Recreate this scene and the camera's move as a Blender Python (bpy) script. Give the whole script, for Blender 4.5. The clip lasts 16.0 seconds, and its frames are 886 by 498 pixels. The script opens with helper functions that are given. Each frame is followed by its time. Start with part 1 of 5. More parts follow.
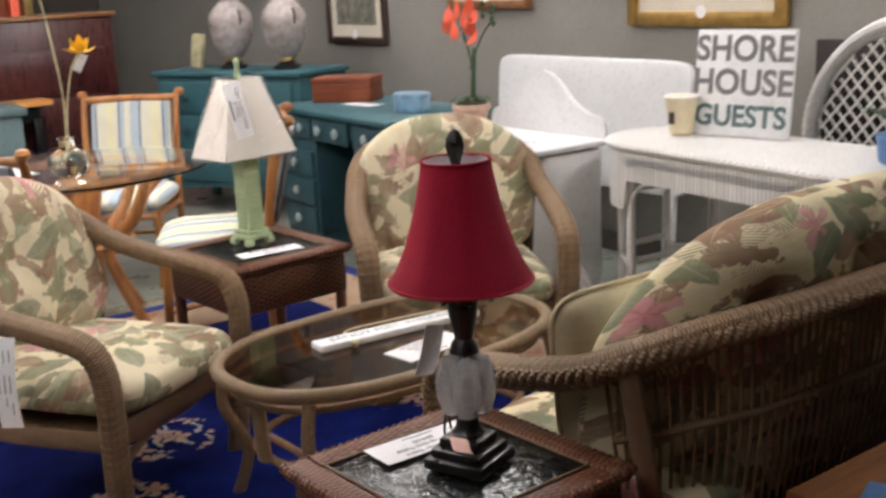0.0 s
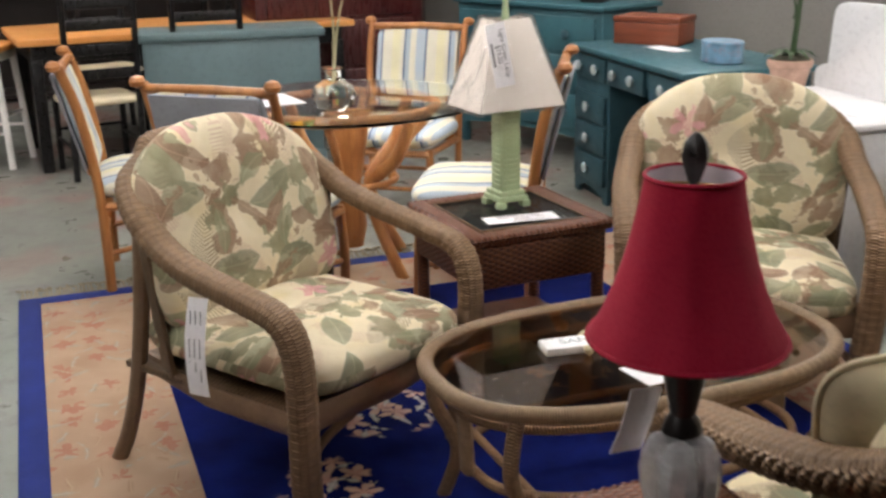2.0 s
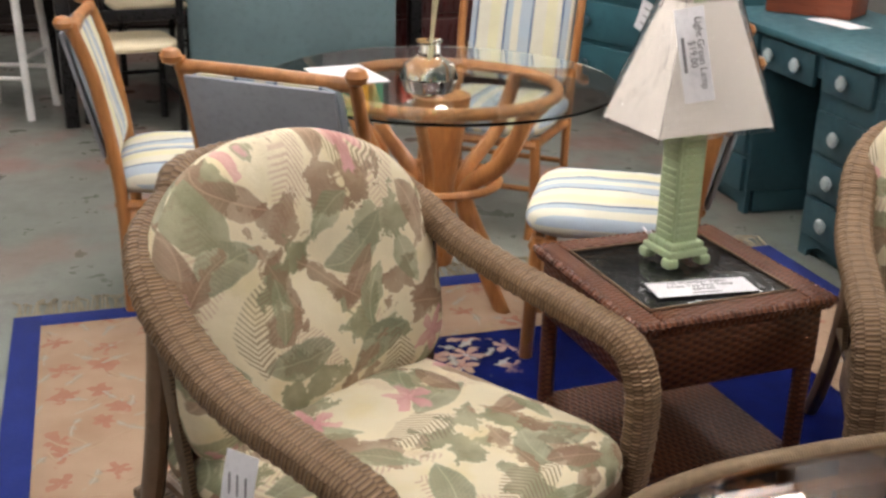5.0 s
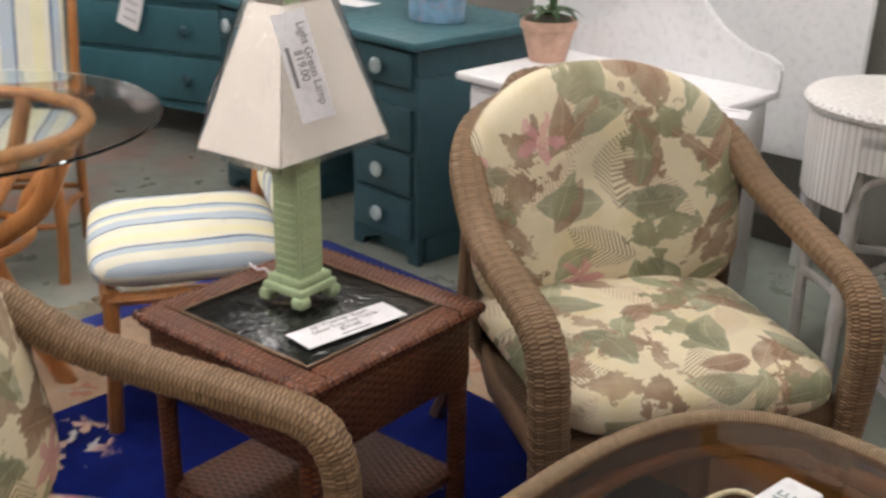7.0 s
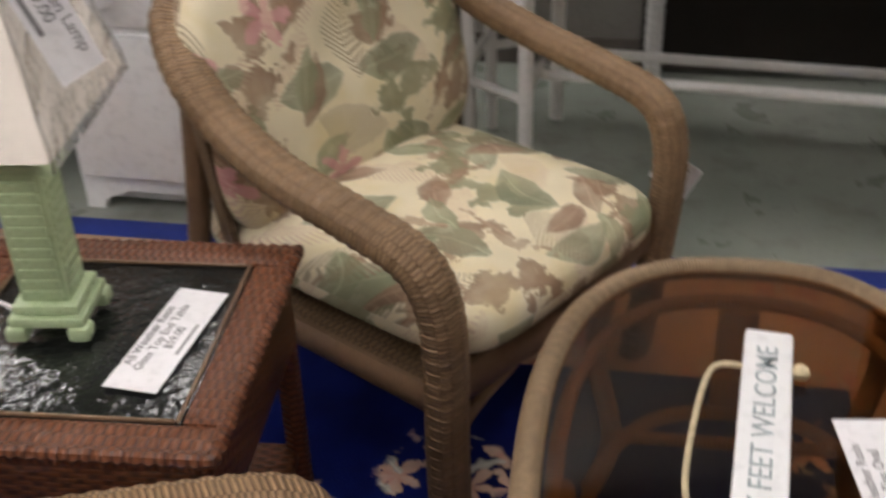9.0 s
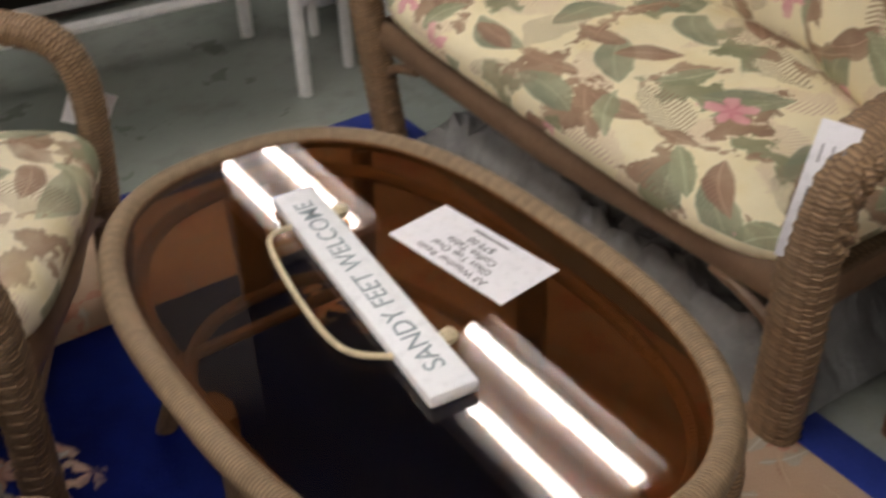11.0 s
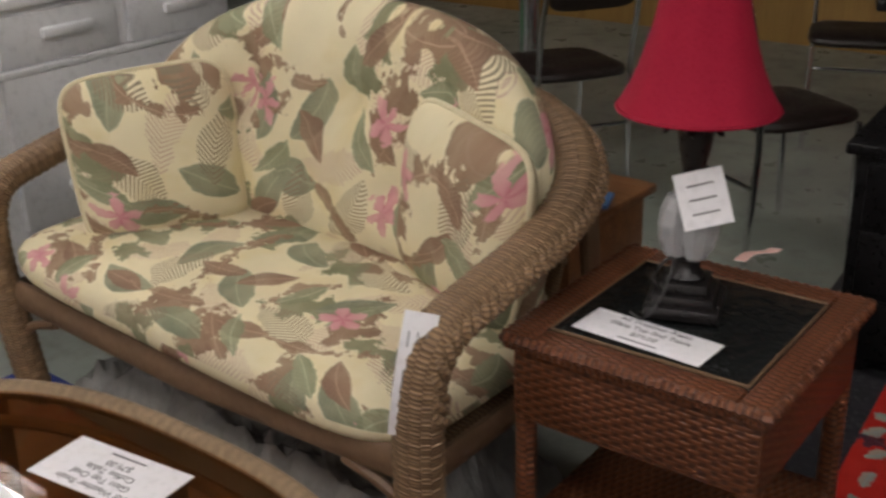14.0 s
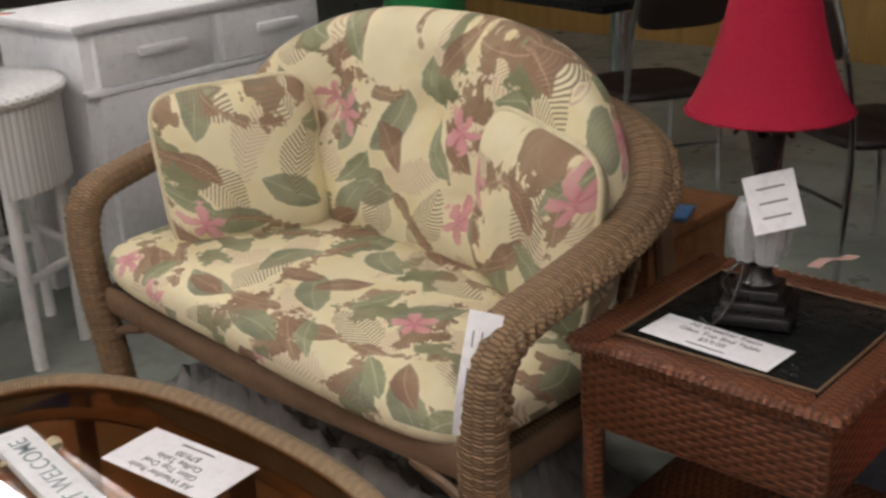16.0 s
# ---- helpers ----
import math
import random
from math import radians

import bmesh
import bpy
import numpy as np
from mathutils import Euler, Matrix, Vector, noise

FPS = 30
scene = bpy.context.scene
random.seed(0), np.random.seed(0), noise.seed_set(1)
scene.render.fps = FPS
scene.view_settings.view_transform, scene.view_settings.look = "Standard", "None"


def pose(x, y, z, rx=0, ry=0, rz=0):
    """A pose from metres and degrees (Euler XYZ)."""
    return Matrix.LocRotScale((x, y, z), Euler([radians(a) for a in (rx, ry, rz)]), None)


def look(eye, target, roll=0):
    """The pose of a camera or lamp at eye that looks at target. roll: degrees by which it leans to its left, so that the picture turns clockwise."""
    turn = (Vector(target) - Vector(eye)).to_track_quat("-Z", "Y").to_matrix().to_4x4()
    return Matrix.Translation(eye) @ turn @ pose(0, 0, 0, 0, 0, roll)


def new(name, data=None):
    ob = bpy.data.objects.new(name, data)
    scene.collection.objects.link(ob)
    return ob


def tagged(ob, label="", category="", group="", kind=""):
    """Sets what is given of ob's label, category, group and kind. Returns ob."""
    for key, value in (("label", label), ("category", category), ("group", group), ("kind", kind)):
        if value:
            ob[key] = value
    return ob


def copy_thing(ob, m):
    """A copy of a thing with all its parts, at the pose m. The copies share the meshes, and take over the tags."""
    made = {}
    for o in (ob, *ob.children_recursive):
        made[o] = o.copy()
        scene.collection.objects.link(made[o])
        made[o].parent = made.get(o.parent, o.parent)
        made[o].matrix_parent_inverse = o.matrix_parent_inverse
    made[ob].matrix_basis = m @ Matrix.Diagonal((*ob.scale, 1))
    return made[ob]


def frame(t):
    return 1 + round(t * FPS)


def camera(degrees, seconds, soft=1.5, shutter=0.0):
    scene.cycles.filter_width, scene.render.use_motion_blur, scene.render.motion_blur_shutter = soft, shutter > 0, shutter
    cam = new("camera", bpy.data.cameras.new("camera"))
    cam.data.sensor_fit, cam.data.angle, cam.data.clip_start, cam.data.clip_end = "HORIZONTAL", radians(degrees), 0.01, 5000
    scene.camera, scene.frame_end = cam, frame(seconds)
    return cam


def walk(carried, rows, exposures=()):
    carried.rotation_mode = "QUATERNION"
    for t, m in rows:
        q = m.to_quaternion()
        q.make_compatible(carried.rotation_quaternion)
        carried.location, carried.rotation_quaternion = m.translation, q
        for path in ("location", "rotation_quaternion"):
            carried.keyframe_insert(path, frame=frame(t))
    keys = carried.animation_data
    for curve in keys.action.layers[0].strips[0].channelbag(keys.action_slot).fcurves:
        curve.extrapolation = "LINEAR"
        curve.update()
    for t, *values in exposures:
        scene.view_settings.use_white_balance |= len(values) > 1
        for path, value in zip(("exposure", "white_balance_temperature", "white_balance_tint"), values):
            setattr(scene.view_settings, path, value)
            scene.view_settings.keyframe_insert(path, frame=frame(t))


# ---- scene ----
TUBE = 33.0
cam = camera(43.2, 16.0, soft=2.7, shutter=0.5)
PATH = [
    (0, (2.503, -2.195, 1.513), (0.942, -1.042, 1.03), -2.9),
    (0.4, (2.516, -2.018, 1.529), (0.883, -1.005, 0.977), -3.8),
    (0.5, (2.513, -1.992, 1.52), (0.863, -1.009, 0.961), -3.4),
    (1, (2.467, -1.854, 1.504), (0.728, -1.057, 0.921), -3.8),
    (1.5, (2.339, -1.788, 1.506), (0.556, -1.093, 0.925), -2.6),
    (2, (2.122, -1.753, 1.523), (0.322, -1.111, 0.932), -1.1),
    (2.5, (1.964, -1.641, 1.534), (0.131, -1.111, 0.935), -1.1),
    (3, (1.79, -1.495, 1.539), (-0.076, -1.097, 0.941), -1.6),
    (3.1, (1.743, -1.476, 1.54), (-0.127, -1.097, 0.941), -1.1),
    (3.2, (1.706, -1.469, 1.54), (-0.167, -1.105, 0.941), -1.4),
    (5.3, (0.966, -1.624, 1.505), (-0.795, -1.009, 0.783), 1.4),
    (5.5, (0.956, -1.598, 1.487), (-0.785, -0.902, 0.791), 1.1),
    (6, (0.818, -1.654, 1.472), (-0.744, -0.601, 0.799), 2.9),
    (6.5, (0.629, -1.702, 1.523), (-0.753, -0.453, 0.795), 3.3),
    (6.8, (0.567, -1.668, 1.515), (-0.77, -0.376, 0.777), 1.8),
    (7, (0.489, -1.681, 1.512), (-0.795, -0.336, 0.777), 0.9),
    (7.5, (0.243, -1.603, 1.539), (-0.898, -0.149, 0.775), 1.1),
    (8, (0.057, -1.597, 1.516), (-0.914, -0.037, 0.727), 1.3),
    (8.5, (-0.199, -1.617, 1.534), (-0.848, 0.028, 0.601), 1.4),
    (9, (-0.38, -1.558, 1.497), (-0.713, 0.107, 0.441), -2.1),
    (9.5, (-0.477, -1.501, 1.482), (-0.532, 0.108, 0.295), -4.5),
    (10.1, (-0.618, -1.564, 1.398), (-0.265, -0.02, 0.177), -4.4),
    (12.3, (-0.867, -1.517, 1.459), (0.417, -0.246, 0.6), -1.2),
    (12.5, (-0.864, -1.534, 1.459), (0.442, -0.253, 0.651), -1.1),
    (13, (-0.862, -1.598, 1.441), (0.475, -0.308, 0.701), -1.4),
    (13.5, (-0.869, -1.697, 1.451), (0.503, -0.451, 0.699), -1.6),
    (14, (-0.848, -1.778, 1.456), (0.585, -0.61, 0.69), -1.3),
    (14.5, (-0.847, -1.829, 1.458), (0.607, -0.69, 0.691), -1.3),
    (15, (-0.851, -1.831, 1.449), (0.589, -0.669, 0.691), -1.6),
    (15.5, (-0.86, -1.827, 1.44), (0.535, -0.6, 0.699), -2.2),
    (16, (-0.833, -1.847, 1.409), (0.495, -0.529, 0.704), -2.7),
]
walk(cam, [(t, look(eye, target, roll)) for t, eye, target, roll in PATH], exposures=[(0.0, 0.42), (4.0, 0.35), (8.0, 0.11), (10.0, -0.02), (12.3, -0.1), (14.5, -0.25), (16.0, -0.05)])

# ---------------------------------------------------------------- world
world = bpy.data.worlds.new("world")
world.use_nodes = True
scene.world = world
world.node_tree.nodes["Background"].inputs[0].default_value = (1.0, 0.93, 0.84, 1)
world.node_tree.nodes["Background"].inputs[1].default_value = 0.25


# ---------------------------------------------------------------- building helpers
def thing(name, m, label, category, group="", kind=""):
    ob = new(name)
    ob.empty_display_size = 0.1
    ob.matrix_basis = m
    return tagged(ob, label, category, group, kind)


def uv_box(bm):
    uv = bm.loops.layers.uv.new("UVMap")
    for f in bm.faces:
        n = f.normal
        a = max(range(3), key=lambda i: abs(n[i]))
        for lp in f.loops:
            c = lp.vert.co
            lp[uv].uv = (c.y, c.z) if a == 0 else (c.x, c.z) if a == 1 else (c.x, c.y)


def mesh_of(name, bm, material, smooth=True):
    bm.normal_update()
    if not bm.loops.layers.uv:
        uv_box(bm)
    me = bpy.data.meshes.new(name)
    bm.to_mesh(me)
    bm.free()
    me.materials.append(material)
    if smooth:
        for p in me.polygons:
            p.use_smooth = True
        me.set_sharp_from_angle(angle=radians(38))
    return me


def part(name, bm, material, parent, label="", m=None, smooth=True):
    ob = new(name, mesh_of(name, bm, material, smooth))
    ob.parent = parent
    if m is not None:
        ob.matrix_basis = m
    return tagged(ob, label)


def single(name, bm, material, m, label, category, group="", kind="", smooth=True):
    ob = new(name, mesh_of(name, bm, material, smooth))
    ob.matrix_basis = m
    return tagged(ob, label, category, group, kind)


def box(cx, cy, cz, sx, sy, sz, bev=0.004, bm=None, m=None):
    bm = bm or bmesh.new()
    vs = bmesh.ops.create_cube(bm, size=1)["verts"]
    bmesh.ops.scale(bm, vec=(sx, sy, sz), verts=vs)
    if bev > 0:
        es = list({e for v in vs for e in v.link_edges})
        r = bmesh.ops.bevel(bm, geom=es, offset=bev, segments=2, affect="EDGES", profile=0.5)
        vs = list({v for f in r["faces"] for v in f.verts} | {v for v in vs if v.is_valid})
    mat = Matrix.Translation((cx, cy, cz))
    if m is not None:
        mat = mat @ m
    bmesh.ops.transform(bm, matrix=mat, verts=vs)
    return bm


def spline(pts, per=10, closed=False):
    """Catmull-Rom through the points."""
    p = [Vector(q) for q in pts]
    n = len(p)
    out = []
    for i in range(n if closed else n - 1):
        if closed:
            a, b, c, d = p[i - 1], p[i], p[(i + 1) % n], p[(i + 2) % n]
        else:
            a, b, c, d = p[max(i - 1, 0)], p[i], p[i + 1], p[min(i + 2, n - 1)]
        for k in range(per):
            t = k / per
            out.append(0.5 * (2 * b + (c - a) * t + (2 * a - 5 * b + 4 * c - d) * t * t + (3 * b - a - 3 * c + d) * t ** 3))
    if not closed:
        out.append(p[-1])
    return out


def resample(pts, step, closed=False):
    q = list(pts) + ([pts[0]] if closed else [])
    cum = [0.0]
    for a, b in zip(q, q[1:]):
        cum.append(cum[-1] + (b - a).length)
    n = max(2, int(cum[-1] / step))
    out, j = [], 0
    for i in range(n if closed else n + 1):
        s = cum[-1] * i / n
        while j < len(cum) - 2 and cum[j + 1] < s:
            j += 1
        f = (s - cum[j]) / max(cum[j + 1] - cum[j], 1e-9)
        out.append(q[j].lerp(q[j + 1], f))
    return out


def sweep(pts, ra, rb=None, sides=12, closed=False, up=(0, 0, 1), shape=None, bm=None, sq=1.0):
    """A tube along pts; ra across (sideways to up), rb along the section's other axis; shape(s) scales the radius at length s."""
    bm = bm or bmesh.new()
    rb = ra if rb is None else rb
    uv = bm.loops.layers.uv.verify()
    n = len(pts)
    rings, ss, s = [], [], 0.0
    side = None
    for i, p in enumerate(pts):
        a = pts[i - 1] if (closed or i) else pts[0]
        b = pts[(i + 1) % n] if (closed or i < n - 1) else pts[-1]
        t = (b - a).normalized()
        if side is None:
            side = t.cross(Vector(up))
            if side.length < 0.05:
                side = t.cross(Vector((0, 1, 0)))
        else:
            side = side - t * side.dot(t)
        side.normalize()
        other = side.cross(t).normalized()
        if i:
            s += (p - pts[i - 1]).length
        k = shape(s) if shape else 1.0
        ring = []
        for j in range(sides):
            w = 2 * math.pi * j / sides
            c, d = math.cos(w), math.sin(w)
            c, d = math.copysign(abs(c) ** sq, c), math.copysign(abs(d) ** sq, d)
            ring.append(bm.verts.new(p + side * (ra * k * c) + other * (rb * k * d)))
        rings.append(ring)
        ss.append(s)
    girth = math.pi * (ra + rb)
    last = n if closed else n - 1
    for i in range(last):
        i2 = (i + 1) % n
        s2 = ss[i2] if i2 else ss[-1] + (pts[0] - pts[-1]).length
        for j in range(sides):
            j2 = (j + 1) % sides
            f = bm.faces.new((rings[i][j], rings[i][j2], rings[i2][j2], rings[i2][j]))
            for lp, q in zip(f.loops, ((ss[i], j), (ss[i], j + 1), (s2, j + 1), (s2, j))):
                lp[uv].uv = (q[0], girth * q[1] / sides)
    if not closed:
        for ring in (rings[0], rings[-1]):
            bm.faces.new(ring if ring is rings[-1] else ring[::-1])
    return bm


def ribs(period, depth):
    return lambda s: 1.0 - depth * (0.5 - 0.5 * math.cos(2 * math.pi * s / period))


def lathe(profile, segs=24, bm=None, lobes=0, lobe=0.0, m=None):
    bm = bm or bmesh.new()
    rings = []
    for r, z in profile:
        ring = []
        for j in range(segs):
            w = 2 * math.pi * j / segs
            k = r * (1 + lobe * math.cos(lobes * w)) if lobes else r
            v = Vector((k * math.cos(w), k * math.sin(w), z))
            ring.append(bm.verts.new(m @ v if m is not None else v))
        rings.append(ring)
    for a, b in zip(rings, rings[1:]):
        for j in range(segs):
            k = (j + 1) % segs
            bm.faces.new((a[j], a[k], b[k], b[j]))
    bm.faces.new(rings[0][::-1])
    bm.faces.new(rings[-1])
    return bm


def sheet(rows, thick=0.0, closed=False, uvs=None):
    """A grid of points as a surface, with thickness along its normals."""
    bm = bmesh.new()
    uv = bm.loops.layers.uv.verify()
    vv = [[bm.verts.new(p) for p in r] for r in rows]
    for i in range(len(vv) - 1):
        n = len(vv[i])
        for j in range(n if closed else n - 1):
            k = (j + 1) % n
            f = bm.faces.new((vv[i][j], vv[i][k], vv[i + 1][k], vv[i + 1][j]))
            for lp in f.loops:
                c = lp.vert.co
                lp[uv].uv = (c.x, c.y)
            if uvs:
                for lp, (a, b) in zip(f.loops, ((i, j), (i, j + 1), (i + 1, j + 1), (i + 1, j))):
                    lp[uv].uv = uvs(a, b)
    if thick:
        bm.normal_update()
        bmesh.ops.solidify(bm, geom=bm.faces[:], thickness=thick)
    return bm


def cushion(w, d, h, top=0.0, n=26, pinch=0.5, sag=0.0, corner=4.0, wrinkle=0.004, seed=0.0, tufts=()):
    """A stuffed pad in the xy plane, w along x and d along y; top > 0 rounds the +y end into an arch."""
    bm = bmesh.new()
    uv = bm.loops.layers.uv.verify()
    lay = []
    for sgn in (1, -1):
        grid = []
        for i in range(n + 1):
            row = []
            for j in range(n + 1):
                u, v = 2 * i / n - 1, 2 * j / n - 1
                u, v = math.sin(u * math.pi / 2), math.sin(v * math.pi / 2)
                k = (abs(u) ** corner + abs(v) ** corner) ** (1 / corner)
                mx = max(abs(u), abs(v))
                f = mx / k if k > 1e-6 else 1
                x, y = u * f, v * f
                if top and y > 0:
                    x *= math.sqrt(max(0.0, 1 - (top * y) ** 2.4))
                edge = max(0.0, 1 - mx ** 3.0)
                z = sgn * h / 2 * (edge ** pinch)
                px, py = x * w / 2, y * d / 2
                z += wrinkle * noise.noise(Vector((px * 9 + seed, py * 9, sgn * 3))) * edge * 2
                z += sgn * wrinkle * 1.5 * abs(noise.noise(Vector((px * 22, py * 22 + seed, 5)))) * edge
                for tx, ty, td, tr in tufts:
                    z -= sgn * td * math.exp(-((px - tx) ** 2 + (py - ty) ** 2) / tr ** 2)
                z -= sag * (1 - u * u) * (1 - v * v)
                if sgn < 0 and mx >= 0.9999:
                    row.append(lay[0][i][j])
                else:
                    row.append(bm.verts.new((px, py, z)))
            grid.append(row)
        lay.append(grid)
    for s, g in enumerate(lay):
        for i in range(n):
            for j in range(n):
                q = (g[i][j], g[i + 1][j], g[i + 1][j + 1], g[i][j + 1])
                if len(set(q)) < 4:
                    continue
                f = bm.faces.new(q if s == 0 else q[::-1])
                for lp in f.loops:
                    c = lp.vert.co
                    lp[uv].uv = (c.x + s * 3.1, c.y + c.z * 0.8)
    return bm


def rim_of(w, d, top=0.0, n=80, corner=4.0):
    """The seam line of the same pad."""
    out = []
    for i in range(n):
        a = 2 * math.pi * i / n
        c, s = math.cos(a), math.sin(a)
        mx = max(abs(c), abs(s))
        u, v = c / mx, s / mx
        k = (abs(u) ** corner + abs(v) ** corner) ** (1 / corner)
        x, y = u / k, v / k
        if top and y > 0:
            x *= math.sqrt(max(0.0, 1 - (top * y) ** 2.4))
        out.append(Vector((x * w / 2, y * d / 2, 0)))
    return out


# ---------------------------------------------------------------- materials
class Nodes:
    def __init__(self, name):
        self.mat = bpy.data.materials.new(name)
        self.mat.use_nodes = True
        self.t = self.mat.node_tree
        self.b = self.t.nodes["Principled BSDF"]

    def add(self, kind, **kw):
        n = self.t.nodes.new(kind)
        for k, v in kw.items():
            if k == "op":
                n.operation = v
            elif k == "dim":
                n.voronoi_dimensions = v
        return n

    def put(self, n, key, v):
        if hasattr(v, "is_output"):
            self.t.links.new(v, n.inputs[key])
        else:
            n.inputs[key].default_value = v

    def coord(self, which="Object"):
        return self.add("ShaderNodeTexCoord").outputs[which]

    def math(self, op, a, b=0.0, clamp=False):
        n = self.add("ShaderNodeMath", op=op)
        n.use_clamp = clamp
        self.put(n, 0, a)
        self.put(n, 1, b)
        return n.outputs[0]

    def vmath(self, op, a, b=(0, 0, 0)):
        n = self.add("ShaderNodeVectorMath", op=op)
        self.put(n, 0, a)
        self.put(n, 1, b)
        return n.outputs[1] if op in ("LENGTH", "DISTANCE") else n.outputs[0]

    def noise(self, vec, scale, detail=3.0, rough=0.55, out="Fac"):
        n = self.add("ShaderNodeTexNoise")
        self.put(n, "Vector", vec)
        n.inputs["Scale"].default_value = scale
        n.inputs["Detail"].default_value = detail
        n.inputs["Roughness"].default_value = rough
        return n.outputs[out]

    def ramp(self, fac, lo, hi, a=0.0, b=1.0):
        n = self.add("ShaderNodeMapRange")
        self.put(n, 0, fac)
        for i, v in ((1, lo), (2, hi), (3, a), (4, b)):
            self.put(n, i, v)
        return n.outputs[0]

    def mix(self, fac, a, b):
        n = self.add("ShaderNodeMix")
        n.data_type = "RGBA"
        self.put(n, 0, fac)
        for k, v in ((6, a), (7, b)):
            self.put(n, k, v if hasattr(v, "is_output") else (*v, 1))
        return n.outputs[2]

    def bump(self, height, dist=0.002, strength=1.0):
        n = self.add("ShaderNodeBump")
        n.inputs["Distance"].default_value = dist
        n.inputs["Strength"].default_value = strength
        self.put(n, "Height", height)
        self.put(self.b, "Normal", n.outputs[0])

    def set(self, color=None, rough=None, metal=None, spec=None, **kw):
        for key, v in (("Base Color", color), ("Roughness", rough), ("Metallic", metal), ("Specular IOR Level", spec), *((k.replace("_", " "), w) for k, w in kw.items())):
            if v is not None:
                if isinstance(v, tuple) and len(v) == 3:
                    v = (*v, 1)
                self.put(self.b, key, v)
        return self.mat


def shade(c, k):
    return tuple(min(1.0, v * k) for v in c)


def surface(name, color, rough=0.5, var=0.25, scale=6.0, fine=60.0, bump=0.0006, metal=0.0, spec=0.5, dirt=None):
    """A plain material with variation at two scales and slight relief."""
    s = Nodes(name)
    v = s.coord()
    big, small = s.noise(v, scale), s.noise(v, fine, 4.0)
    c = s.mix(s.ramp(big, 0.3, 0.7), shade(color, 1 - var), shade(color, 1 + var * 0.6))
    c = s.mix(s.math("MULTIPLY", s.ramp(small, 0.5, 0.75), 0.35), c, dirt or shade(color, 0.6))
    s.bump(small, bump)
    return s.set(c, s.ramp(small, 0.3, 0.7, max(0.02, rough - 0.07), min(1, rough + 0.08)), metal, spec)


def wood(name, light, dark, rough=0.4, axis=0, scale=1.0):
    s = Nodes(name)
    v = s.coord()
    m = s.add("ShaderNodeMapping")
    s.put(m, "Vector", v)
    sc = [26 * scale] * 3
    sc[axis] = 2.2 * scale
    m.inputs["Scale"].default_value = sc
    g = s.noise(m.outputs[0], 1.0, 5.0, 0.65)
    f = s.noise(m.outputs[0], 5.0, 3.0)
    c = s.mix(s.ramp(g, 0.32, 0.68), dark, light)
    c = s.mix(s.math("MULTIPLY", s.ramp(f, 0.5, 0.8), 0.4), c, shade(dark, 0.7))
    s.bump(f, 0.0005)
    return s.set(c, s.ramp(f, 0.3, 0.7, rough - 0.08, rough + 0.1))


def weave(name, color, dark, along=0.011, across=0.016, rough=0.55, depth=0.0022):
    """Woven strands on UVs in metres: strands run across u and step by half from column to column in v."""
    s = Nodes(name)
    sep = s.add("ShaderNodeSeparateXYZ")
    s.put(sep, 0, s.coord("UV"))
    wob = s.noise(s.coord("UV"), 25.0, 2.0)
    u = s.math("ADD", s.math("DIVIDE", sep.outputs[0], along), s.math("MULTIPLY", wob, 0.5))
    v = s.math("DIVIDE", sep.outputs[1], across)
    ph = s.math("MULTIPLY", s.math("MODULO", s.math("FLOOR", v), 2.0), 0.5)
    w = s.math("SINE", s.math("MULTIPLY", s.math("ADD", u, ph), 6.2832))
    col = s.math("ABSOLUTE", s.math("SINE", s.math("MULTIPLY", v, 3.14159)))
    hgt = s.math("MULTIPLY", s.ramp(w, -1, 1), s.math("POWER", col, 0.4))
    tone = s.noise(s.coord("UV"), 60.0, 3.0)
    big = s.noise(s.coord(), 4.0, 2.0)
    c = s.mix(s.ramp(tone, 0.3, 0.7), shade(color, 0.75), shade(color, 1.15))
    c = s.mix(s.ramp(big, 0.35, 0.7, 0.0, 0.35), c, dark)
    c = s.mix(s.ramp(hgt, 0.02, 0.38, 1.0, 0.0), c, dark)
    s.bump(hgt, depth)
    return s.set(c, rough, 0.0, 0.35)


